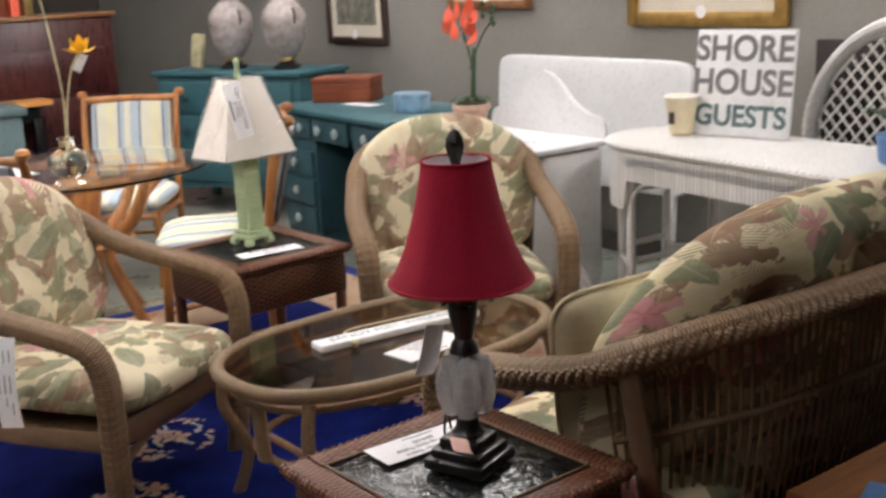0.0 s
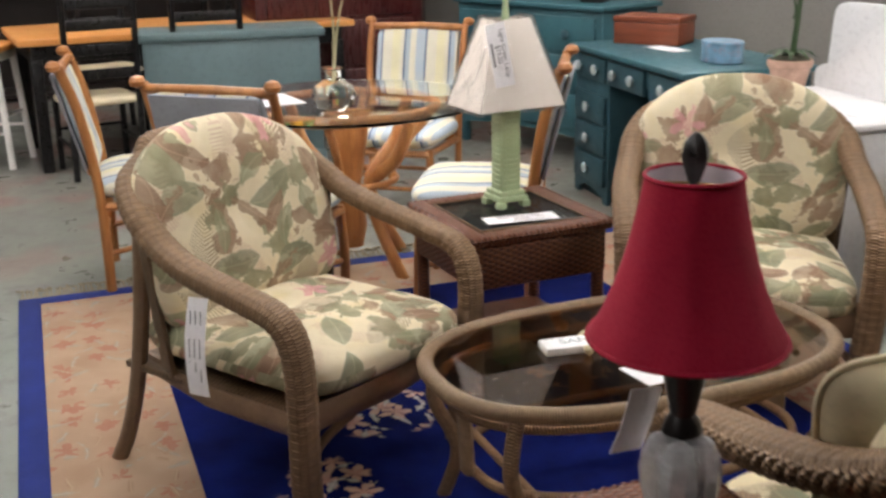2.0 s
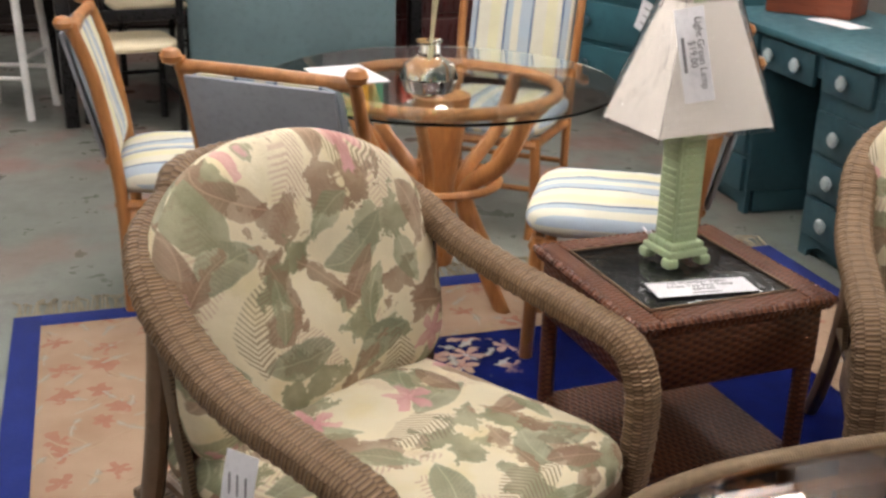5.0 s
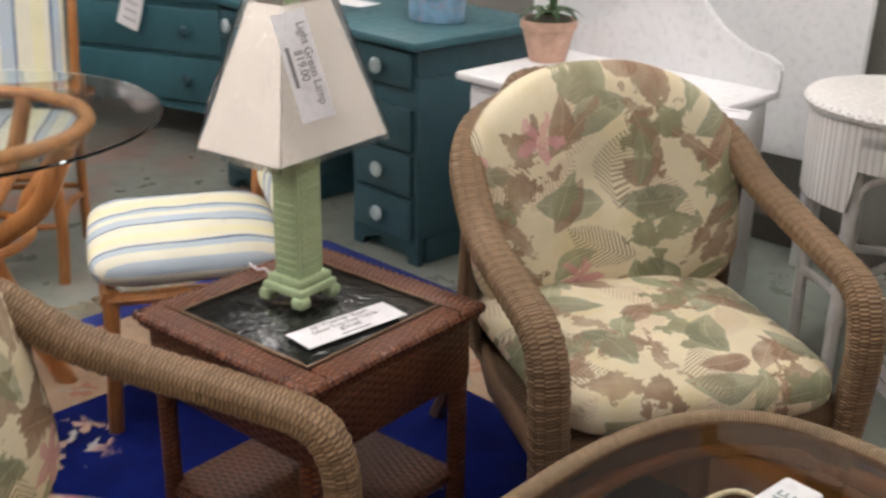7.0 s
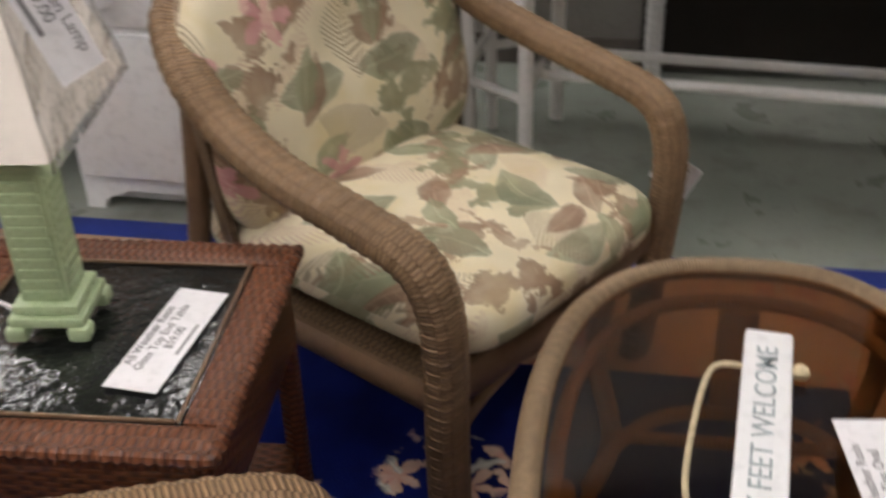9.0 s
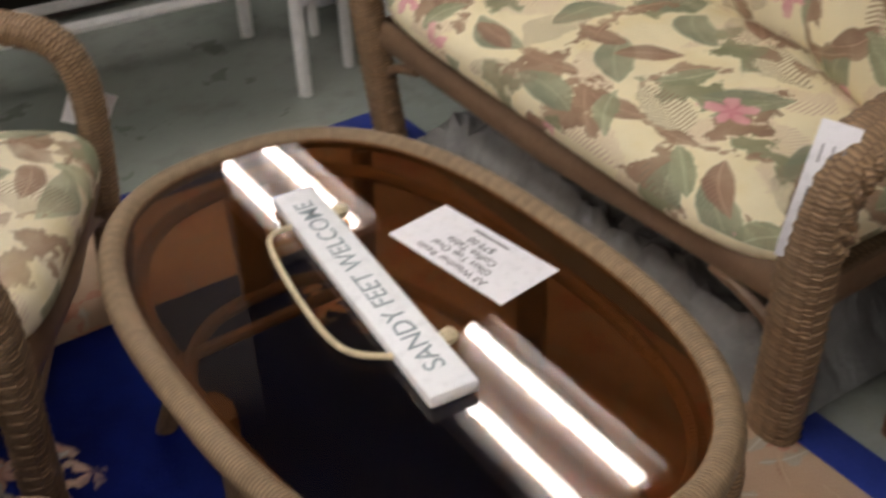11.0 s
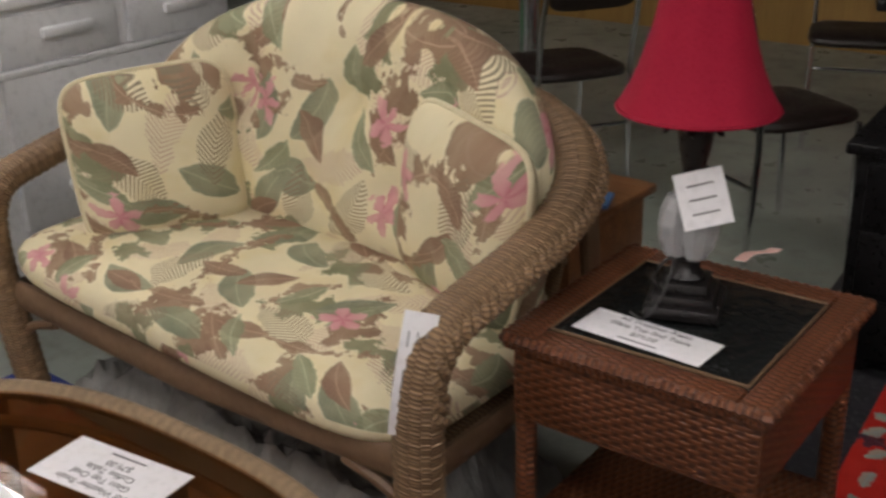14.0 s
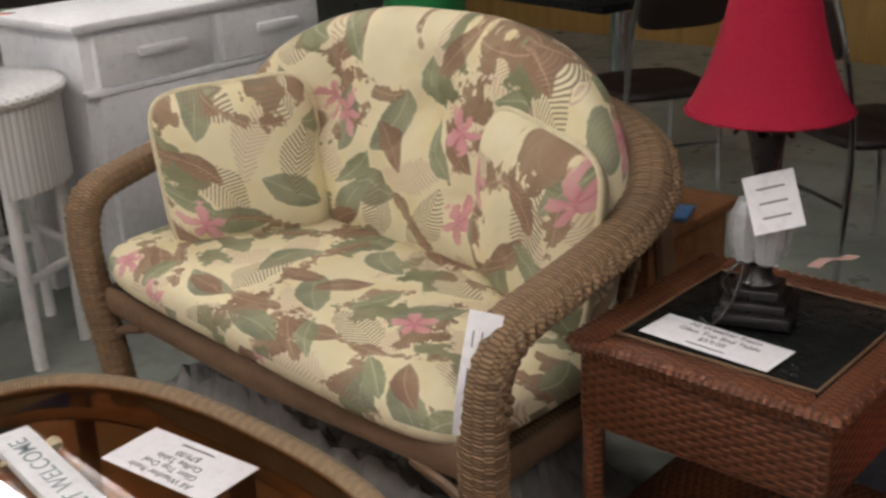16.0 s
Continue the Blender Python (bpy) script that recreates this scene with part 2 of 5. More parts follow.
def motif(s, uv, base, scale, a, b, c1, c2, keep, shift, kind="leaf", ragged=0.25, wash=(0.78, 0.97)):
    """One layer of printed motifs, one to a cell, each turned at random, with veins and washed-out colour inside."""
    uvs = s.vmath("ADD", uv, (shift, shift * 0.7, 0))
    n = s.add("ShaderNodeTexVoronoi", dim="2D")
    s.put(n, "Vector", uvs)
    n.inputs["Scale"].default_value = scale
    n.inputs["Randomness"].default_value = 0.8
    loc = s.vmath("SUBTRACT", uvs, n.outputs["Position"])
    col = s.add("ShaderNodeSeparateXYZ")
    s.put(col, 0, n.outputs["Color"])
    rot = s.add("ShaderNodeVectorRotate")
    rot.rotation_type = "Z_AXIS"
    s.put(rot, "Vector", loc)
    s.put(rot, "Angle", s.math("MULTIPLY", col.outputs[0], 6.2832))
    xyz = s.add("ShaderNodeSeparateXYZ")
    s.put(xyz, 0, rot.outputs[0])
    x, y = xyz.outputs[0], xyz.outputs[1]
    y = s.math("ADD", y, s.math("MULTIPLY", s.math("MULTIPLY", x, x), s.ramp(col.outputs[2], 0.0, 1.0, -4.0, 4.0)))
    ay = s.math("ABSOLUTE", y)
    fine = s.math("SUBTRACT", s.noise(uvs, 60.0, 4.0, 0.65), 0.5)
    slow = s.math("SUBTRACT", s.noise(uvs, 17.0, 2.0, 0.5), 0.5)
    rag = s.math("MULTIPLY", s.math("ADD", fine, s.math("MULTIPLY", slow, 1.6)), ragged * b * 2.6)
    side = s.math("SINE", s.math("MULTIPLY", s.math("SUBTRACT", x, s.math("MULTIPLY", ay, 0.8)), 6.2832 / 0.011))
    if kind == "flower":
        ang = s.math("ARCTAN2", y, x)
        rad = s.vmath("LENGTH", rot.outputs[0])
        petal = s.math("ABSOLUTE", s.math("COSINE", s.math("MULTIPLY", ang, 2.5)))
        lim = s.math("MULTIPLY", s.math("ADD", s.math("MULTIPLY", petal, 0.62), 0.3), a)
        d = s.math("ADD", s.math("SUBTRACT", lim, rad), rag)
        tint = s.math("ADD", s.math("MULTIPLY", s.math("DIVIDE", rad, a), 0.5), s.math("MULTIPLY", petal, 0.6))
        vein = 0.0
    else:
        q = s.math("DIVIDE", x, a)
        env = s.math("SUBTRACT", 1.0, s.math("MULTIPLY", q, q))
        if kind == "lobe":
            env = s.math("MULTIPLY", env, s.math("ADD", 0.72, s.math("MULTIPLY", s.math("COSINE", s.math("ADD", s.math("MULTIPLY", q, 8.0), s.math("MULTIPLY", col.outputs[2], 6.0))), 0.3)))
        d = s.math("ADD", s.math("SUBTRACT", s.math("MULTIPLY", env, b), ay), rag)
        tint = s.ramp(y, -b, b)
        rib = s.ramp(ay, 0.0008, 0.0022, 0.5, 0.0)
        vein = s.math("MAXIMUM", rib, s.ramp(side, 0.75, 1.0, 0.0, 0.22))
        if kind == "fern":
            st = s.math("SINE", s.math("MULTIPLY", s.math("ADD", x, s.math("MULTIPLY", ay, 0.7)), 6.2832 / 0.011))
            d = s.math("MINIMUM", d, s.math("MULTIPLY", s.math("ADD", st, 0.15), 0.003))
            vein = 0.0
    m = s.ramp(d, -0.0008, 0.003)
    m = s.math("MULTIPLY", m, s.math("GREATER_THAN", keep, col.outputs[1]))
    blot = s.noise(uvs, 24.0, 4.0, 0.7)
    ink = s.mix(s.math("MULTIPLY", s.math("ADD", tint, blot), 0.5, True), c1, c2)
    if kind != "flower":
        ink = s.mix(vein, ink, tuple(min(1.0, v * 1.5 + 0.05) for v in c2))
    fade = s.ramp(s.noise(uvs, 11.0, 3.0), 0.3, 0.62, *wash)
    return s.mix(s.math("MULTIPLY", m, fade), base, ink)


def floral(name, ground=(0.69, 0.61, 0.44), off=0.0, k=1.0, wash=(0.78, 0.97)):
    s = Nodes(name)
    info = s.add("ShaderNodeObjectInfo")
    uv = s.vmath("ADD", s.coord("UV"), (off, off * 0.37, 0))
    cmb = s.add("ShaderNodeCombineXYZ")
    s.put(cmb, 0, s.math("MULTIPLY", info.outputs["Random"], 7.0))
    s.put(cmb, 1, s.math("MULTIPLY", info.outputs["Random"], 3.0))
    uv = s.vmath("ADD", uv, cmb.outputs[0])
    c = s.mix(s.ramp(s.noise(uv, 5.0), 0.35, 0.65), ground, shade(ground, 1.1))
    c = s.mix(s.ramp(s.noise(uv, 8.0), 0.52, 0.68, 0.0, 0.5), c, (0.66, 0.55, 0.28))
    brown, umber = (0.16, 0.09, 0.055), (0.33, 0.205, 0.13)
    olive, sage, grey = (0.115, 0.12, 0.055), (0.28, 0.28, 0.17), (0.13, 0.15, 0.105)
    c = motif(s, uv, c, 4.3 * k, 0.115, 0.04, (0.48, 0.33, 0.25), (0.6, 0.46, 0.35), 0.9, 0.0, "fern", 0.3, wash)
    c = motif(s, uv, c, 4.2 * k, 0.115, 0.056, umber, brown, 0.56, 2.71, "lobe", 0.75, wash)
    c = motif(s, uv, c, 4.3 * k, 0.105, 0.056, sage, olive, 0.68, 1.37, "lobe", 0.6, wash)
    c = motif(s, uv, c, 4.7 * k, 0.09, 0.042, grey, sage, 0.66, 3.3, "leaf", 0.1, wash)
    c = motif(s, uv, c, 4.0 * k, 0.1, 0.05, (0.17, 0.16, 0.11), (0.3, 0.2, 0.13), 0.6, 4.9, "fern", 0.15, wash)
    c = motif(s, uv, c, 5.0 * k, 0.072, 0.031, (0.15, 0.08, 0.055), umber, 0.66, 5.7, "leaf", 0.12, wash)
    c = motif(s, uv, c, 4.4 * k, 0.115, 0.02, (0.2, 0.12, 0.075), (0.34, 0.22, 0.14), 0.72, 7.3, "lobe", 1.2, wash)
    c = motif(s, uv, c, 4.6 * k, 0.068, 0.028, (0.15, 0.17, 0.09), (0.33, 0.33, 0.21), 0.66, 8.9, "leaf", 0.25, wash)
    c = motif(s, uv, c, 3.7 * k, 0.058, 0.024, (0.42, 0.075, 0.13), (0.72, 0.42, 0.4), 0.62, 6.1, "flower", 0.8, wash)
    cloth = s.noise(s.coord("UV"), 420.0, 2.0)
    s.bump(s.math("ADD", cloth, s.math("MULTIPLY", s.noise(s.coord("UV"), 22.0), 2.5)), 0.0016)
    return s.set(c, 0.85, 0.0, 0.2)


def stripes(name):
    s = Nodes(name)
    sep = s.add("ShaderNodeSeparateXYZ")
    s.put(sep, 0, s.coord("UV"))
    x = s.math("ADD", s.math("MULTIPLY", sep.outputs[0], 1 / 0.24), 40.0)
    f = s.math("FRACT", x)
    c = s.mix(s.math("GREATER_THAN", f, 0.0), (0.72, 0.69, 0.57), (0.72, 0.69, 0.57))
    for lo, hi, ink in ((0.0, 0.2, (0.43, 0.51, 0.59)), (0.2, 0.24, (0.1, 0.15, 0.26)), (0.46, 0.64, (0.74, 0.7, 0.47)), (0.72, 0.76, (0.09, 0.14, 0.25)), (0.76, 0.86, (0.42, 0.5, 0.57))):
        m = s.math("MULTIPLY", s.math("GREATER_THAN", f, lo), s.math("LESS_THAN", f, hi))
        c = s.mix(m, c, ink)
    c = s.mix(s.ramp(s.noise(s.coord("UV"), 8.0), 0.4, 0.7, 0.0, 0.25), c, (0.5, 0.46, 0.36))
    s.bump(s.noise(s.coord("UV"), 300.0, 2.0), 0.001)
    return s.set(c, 0.85, 0.0, 0.2)


def glass(name, tint, rough=0.02, relief=0.0):
    s = Nodes(name)
    if relief:
        s.bump(s.noise(s.coord(), 55.0, 2.0), relief)
    return s.set(tint, rough, 0.0, 0.5, Transmission_Weight=1.0, IOR=1.45)


M_FRAME = weave("tan_resin_wicker", (0.29, 0.18, 0.095), (0.1, 0.058, 0.03), 0.008, 0.022)
M_FRAME_PALE = weave("pale_wrapped_wicker", (0.27, 0.185, 0.105), (0.12, 0.075, 0.04), 0.006, 0.2, depth=0.001)
M_PANEL = weave("tan_woven_panel", (0.2, 0.125, 0.065), (0.045, 0.026, 0.014), 0.014, 0.022)
M_RED_WEAVE = weave("red_brown_wicker", (0.145, 0.049, 0.019), (0.045, 0.015, 0.008), 0.04, 0.009, rough=0.36)
M_RED_EDGE = weave("red_brown_braid", (0.19, 0.064, 0.026), (0.05, 0.017, 0.01), 0.014, 0.02, rough=0.4)
M_DARK_WOOD = wood("dark_stained_leg", (0.13, 0.06, 0.03), (0.05, 0.022, 0.012))
M_TAN_WOOD = surface("tan_frame_rail", (0.17, 0.1, 0.055), 0.5, 0.2)
M_FLORAL = floral("floral_print_fabric", wash=(0.55, 0.88))
M_FLORAL_SOFA = floral("floral_print_sofa_fabric", (0.69, 0.61, 0.41), 1.9, 0.95)
M_CREAM = surface("cream_piping", (0.66, 0.58, 0.38), 0.85, 0.1)
M_STRIPE = stripes("striped_fabric")
M_PAPER = surface("white_paper", (0.82, 0.8, 0.82), 0.7, 0.04, bump=0.0002)
M_INK = surface("grey_ink", (0.2, 0.19, 0.2), 0.8, 0.1)
M_PALE_INK = surface("faded_blue_ink", (0.33, 0.38, 0.4), 0.8, 0.3, 40.0)
M_BLACK_GLASS = Nodes("black_pebbled_glass")
M_BLACK_GLASS.bump(M_BLACK_GLASS.noise(M_BLACK_GLASS.coord(), 42.0, 2.5), 0.006)
M_BLACK_GLASS = M_BLACK_GLASS.set((0.012, 0.013, 0.013), 0.1, 0.0, 0.6)
M_SMOKE = glass("bronze_glass", (0.34, 0.175, 0.075))
M_CLEAR = glass("clear_glass", (0.9, 0.95, 0.93))
M_CRYSTAL = Nodes("cut_crystal")
M_CRYSTAL.bump(M_CRYSTAL.noise(M_CRYSTAL.coord(), 60.0, 1.0), 0.004)
M_CRYSTAL = M_CRYSTAL.set((0.86, 0.86, 0.88), 0.12, 0.0, 0.6, Transmission_Weight=0.7, IOR=1.45)
M_PLASTIC = glass("clear_plastic_wrap", (0.97, 0.97, 0.98), 0.05, 0.003)
M_RED_SHADE = surface("crimson_shade_fabric", (0.3, 0.005, 0.026), 0.8, 0.12, 4.0, 180.0, 0.0004, spec=0.25)
M_LINING = surface("white_shade_lining", (0.75, 0.7, 0.74), 0.7, 0.05)
M_BLACK = surface("black_resin", (0.012, 0.01, 0.01), 0.32, 0.3)
M_GREEN = surface("pale_green_ceramic", (0.5, 0.62, 0.37), 0.3, 0.1, 8.0)
M_SHADE = surface("ivory_shade_fabric", (0.66, 0.6, 0.53), 0.8, 0.06, 4.0, 160.0)
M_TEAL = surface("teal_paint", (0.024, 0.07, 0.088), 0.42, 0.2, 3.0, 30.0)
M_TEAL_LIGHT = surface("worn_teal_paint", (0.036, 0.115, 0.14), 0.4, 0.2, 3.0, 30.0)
M_SLATE = surface("slate_blue_paint", (0.1, 0.155, 0.165), 0.5, 0.15, 3.0, 30.0)
M_WHITE = surface("white_paint", (0.84, 0.84, 0.85), 0.4, 0.06, 3.0, 40.0)
M_WHITE_WICKER = weave("white_painted_wicker", (0.84, 0.82, 0.8), (0.56, 0.54, 0.52), 0.03, 0.008, rough=0.5, depth=0.0012)
M_WHITE_ROD = surface("white_painted_rod", (0.82, 0.8, 0.77), 0.5, 0.08)
M_RATTAN = wood("honey_rattan", (0.5, 0.22, 0.07), (0.27, 0.1, 0.03), 0.35, 2, 0.7)
M_ORANGE = wood("honey_pine_top", (0.68, 0.32, 0.1), (0.5, 0.2, 0.05), 0.35, 1)
M_OAK = wood("brown_oak", (0.26, 0.115, 0.045), (0.14, 0.055, 0.02), 0.4, 1)
M_CHERRY = wood("cherry_box_wood", (0.27, 0.07, 0.028), (0.14, 0.03, 0.014), 0.35, 0)
M_MAHOGANY = wood("dark_mahogany", (0.07, 0.013, 0.012), (0.03, 0.006, 0.006), 0.3, 2)
M_CHROME = surface("chrome", (0.75, 0.75, 0.76), 0.15, 0.05, metal=1.0)
M_DARK = surface("black_furniture", (0.008, 0.0075, 0.008), 0.3, 0.3, spec=0.3)
M_VINYL = surface("dark_brown_vinyl", (0.017, 0.011, 0.009), 0.4, 0.2, spec=0.3)
M_TERRA = surface("whitewashed_terracotta", (0.52, 0.33, 0.25), 0.8, 0.3, 12.0)
M_LEAF = surface("dark_green_leaf", (0.03, 0.065, 0.02), 0.5, 0.3, 20.0)
M_MOSS = surface("dry_moss", (0.05, 0.045, 0.025), 0.95, 0.4, 40.0)
M_CORAL = surface("coral_petals", (0.75, 0.13, 0.07), 0.6, 0.2, 30.0)
M_YELLOW = surface("yellow_petals", (0.85, 0.5, 0.02), 0.6, 0.2, 30.0)
M_GILT = surface("gilt_frame", (0.4, 0.24, 0.07), 0.35, 0.25, 20.0, metal=0.6)
M_FRAME_DARK = surface("dark_frame_wood", (0.045, 0.025, 0.02), 0.4, 0.2)
M_MAT = surface("cream_picture_mat", (0.66, 0.6, 0.5), 0.8, 0.05)
M_PRINT = surface("faded_print", (0.2, 0.19, 0.15), 0.7, 0.6, 14.0, 50.0)
M_URN = surface("mottled_grey_urn", (0.36, 0.31, 0.3), 0.25, 0.35, 18.0, 70.0)
M_STONE = surface("pale_stone", (0.45, 0.4, 0.24), 0.7, 0.3, 15.0)
M_BLUE = surface("blue_cover", (0.09, 0.2, 0.42), 0.5, 0.12)
M_TIN = surface("painted_tin", (0.2, 0.36, 0.5), 0.35, 0.4, 18.0, 40.0, dirt=(0.6, 0.12, 0.08))
M_PINK = surface("pink_paper_tag", (0.8, 0.5, 0.44), 0.7, 0.05)
M_ROPE = surface("natural_rope", (0.6, 0.5, 0.32), 0.9, 0.25, 60.0, 200.0, 0.002)
M_WAX = surface("cream_candle", (0.72, 0.62, 0.42), 0.5, 0.15)
M_GREEN_TOY = surface("green_plastic", (0.03, 0.28, 0.08), 0.4, 0.1)
M_TAN_PANEL = wood("yellow_wood_paneling", (0.34, 0.2, 0.055), (0.24, 0.13, 0.035), 0.5, 2, 0.4)
M_GREY_PAD = surface("grey_chair_back", (0.3, 0.31, 0.34), 0.8, 0.1)
M_BRASS = surface("aged_brass", (0.4, 0.28, 0.12), 0.35, 0.2, metal=0.9)
M_KNOB = Nodes("glass_knob").set((0.7, 0.8, 0.82), 0.1, 0.0, 0.6, Transmission_Weight=0.5, IOR=1.45)
M_FRINGE = surface("rug_fringe", (0.36, 0.31, 0.22), 0.95, 0.3, 30.0)


def floor_material():
    s = Nodes("painted_concrete")
    v = s.coord()
    big, mid, fine = s.noise(v, 0.9, 4.0), s.noise(v, 5.0, 5.0, 0.65), s.noise(v, 70.0, 3.0)
    c = s.mix(s.ramp(big, 0.38, 0.62), (0.2, 0.225, 0.19), (0.27, 0.28, 0.245))
    c = s.mix(s.ramp(mid, 0.52, 0.7, 0.0, 0.55), c, (0.12, 0.115, 0.1))
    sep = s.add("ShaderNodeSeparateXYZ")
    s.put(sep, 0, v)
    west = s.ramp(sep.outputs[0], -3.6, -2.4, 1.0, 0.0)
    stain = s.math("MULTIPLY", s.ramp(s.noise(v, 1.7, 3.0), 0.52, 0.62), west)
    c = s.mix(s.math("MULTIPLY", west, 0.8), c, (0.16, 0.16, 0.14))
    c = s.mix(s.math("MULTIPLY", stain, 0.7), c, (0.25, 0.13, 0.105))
    c = s.mix(s.ramp(fine, 0.55, 0.8, 0.0, 0.3), c, (0.12, 0.12, 0.1))
    s.bump(mid, 0.002)
    return s.set(c, s.ramp(mid, 0.3, 0.7, 0.22, 0.5))


def rug_field():
    s = Nodes("blue_rug_field")
    v = s.coord()
    c = s.mix(s.ramp(s.noise(v, 6.0), 0.3, 0.7), (0.0016, 0.0045, 0.06), (0.004, 0.012, 0.125))
    near = None
    for x, y, r in ((-0.93, -0.87, 0.24), (-0.56, -1.15, 0.2), (-0.69, -0.04, 0.2), (-1.87, -0.6, 0.22), (-1.0, -0.2, 0.2), (0.1, 0.12, 0.2), (-0.1, -0.9, 0.2), (-1.6, -1.2, 0.18), (0.25, -0.5, 0.2), (-1.35, -0.95, 0.16)):
        d = s.math("DIVIDE", s.vmath("DISTANCE", v, (x + 0.975, y + 0.56, 0.0)), r)
        near = d if near is None else s.math("MINIMUM", near, d)
    ins = s.ramp(s.math("ADD", near, s.math("MULTIPLY", s.noise(v, 9.0), 0.9)), 1.15, 1.05)
    blank = (0.0, 0.0, 0.0)
    f = motif(s, v, blank, 9.0, 0.062, 0.03, (0.55, 0.2, 0.15), (0.66, 0.52, 0.4), 1.0, 0.3, "flower", 0.6)
    f = motif(s, v, f, 13.0, 0.045, 0.013, (0.33, 0.36, 0.36), (0.55, 0.5, 0.42), 0.8, 1.3, "lobe", 0.5)
    sep = s.add("ShaderNodeSeparateColor")
    s.put(sep, 0, f)
    on = s.math("MULTIPLY", s.math("GREATER_THAN", sep.outputs[0], 0.02), ins)
    c = s.mix(on, c, f)
    s.bump(s.noise(v, 260.0, 2.0), 0.003)
    return s.set(c, 0.95, 0.0, 0.1)


def rug_border():
    s = Nodes("peach_rug_border")
    v = s.coord()
    c = s.mix(s.ramp(s.noise(v, 4.0), 0.3, 0.7), (0.36, 0.235, 0.155), (0.46, 0.33, 0.23))
    c = motif(s, v, c, 8.0, 0.05, 0.03, (0.34, 0.12, 0.085), (0.4, 0.21, 0.14), 0.6, 0.9, "flower", 0.9)
    c = motif(s, v, c, 9.0, 0.055, 0.012, (0.3, 0.24, 0.17), (0.36, 0.33, 0.27), 0.7, 2.2, "lobe", 0.9)
    c = motif(s, v, c, 11.0, 0.04, 0.008, (0.3, 0.17, 0.11), (0.4, 0.3, 0.2), 0.6, 5.2, "leaf", 0.9)
    s.bump(s.noise(v, 260.0, 2.0), 0.003)
    return s.set(c, 0.95, 0.0, 0.1)


def rug_red():
    s = Nodes("red_patterned_rug")
    v = s.coord()
    c = s.mix(s.ramp(s.noise(v, 6.0), 0.3, 0.7), (0.36, 0.012, 0.012), (0.5, 0.03, 0.02))
    c = motif(s, v, c, 7.0, 0.065, 0.035, (0.012, 0.01, 0.012), (0.03, 0.03, 0.05), 0.75, 0.4, "lobe", 0.6)
    c = motif(s, v, c, 10.0, 0.035, 0.018, (0.5, 0.4, 0.28), (0.1, 0.3, 0.3), 0.6, 1.9, "leaf", 0.6)
    s.bump(s.noise(v, 200.0, 2.0), 0.003)
    return s.set(c, 0.95, 0.0, 0.1)


M_FLOOR = floor_material()
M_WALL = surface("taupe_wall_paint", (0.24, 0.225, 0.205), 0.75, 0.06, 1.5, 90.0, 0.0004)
# Darker than the taupe wall so that less light bounces into the room.
M_WALL_DIM = surface("low_bounce_brown_paint", (0.1, 0.085, 0.075), 0.8, 0.1, 1.5)
# Ceiling grey set well below white, to weaken the light bounced down.
M_CEILING = surface("low_bounce_ceiling_tile", (0.3, 0.29, 0.275), 0.9, 0.06, 1.0, 120.0)
M_RUG_FIELD, M_RUG_BORDER, M_RUG_RED = rug_field(), rug_border(), rug_red()
M_RUG_EDGE = surface("navy_rug_edge", (0.006, 0.02, 0.17), 0.95, 0.2, 6.0, 200.0, 0.002)
M_RUG_BLACK = surface("black_rug_border", (0.012, 0.01, 0.014), 0.95, 0.4, 12.0, 60.0, 0.002, dirt=(0.1, 0.12, 0.12))


def lamp_tube():
    s = Nodes("fluorescent_tube")
    return s.set((0.9, 0.9, 0.9), 0.3, Emission_Color=(1.0, 0.95, 0.92, 1), Emission_Strength=TUBE)


# ---------------------------------------------------------------- room
def structure(name, bm, material, m=None, smooth=False):
    return single(name, bm, material, m or Matrix(), "", "", kind="structure", smooth=smooth)


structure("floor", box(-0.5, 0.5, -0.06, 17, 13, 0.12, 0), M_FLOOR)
structure("ceiling", box(-0.5, 0.5, 3.06, 17, 13, 0.12, 0), M_CEILING)
structure("wall_north", box(-4.225, 2.12, 1.5, 9.45, 0.14, 3.0, 0), M_WALL)
# Walls added to close the room; their dim colour cuts the fill light.
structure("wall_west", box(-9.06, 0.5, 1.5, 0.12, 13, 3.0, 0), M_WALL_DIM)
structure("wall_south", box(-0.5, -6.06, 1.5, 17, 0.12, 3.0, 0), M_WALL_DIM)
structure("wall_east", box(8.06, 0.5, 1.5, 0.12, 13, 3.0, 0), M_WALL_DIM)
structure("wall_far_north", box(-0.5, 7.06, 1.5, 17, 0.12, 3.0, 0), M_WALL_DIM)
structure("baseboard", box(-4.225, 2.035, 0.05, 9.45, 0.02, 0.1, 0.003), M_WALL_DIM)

M_TUBE = lamp_tube()
first_light = None
for fx, fy in [(x, y) for x in (-5.75, -3.4, -1.0, 1.43) for y in (-3.15, -0.9, 1.38)] + [(1.43, 3.75)]:
    if (fx, fy) in ((-5.75, 1.38), (1.43, -0.9)):
        continue
    m = pose(fx, fy, 2.93)
    if first_light is None:
        first_light = thing("ceiling_light", m, "white two-tube fluorescent ceiling light, switched on", "ceiling light", "ceiling lights")
        part("housing", box(0, 0, 0.045, 0.6, 1.3, 0.05, 0.006), M_WHITE, first_light)
        for s in (-1, 1):
            part("reflector_side", box(s * 0.29, 0, 0.0, 0.012, 1.28, 0.06, 0.002), M_WHITE, first_light)
            tb = sweep([Vector((s * 0.15, y, 0.0)) for y in (-0.61, 0.61)], 0.036, sides=10)
            part("tube", tb, M_TUBE, first_light, "glowing fluorescent tube")
    else:
        copy_thing(first_light, m)

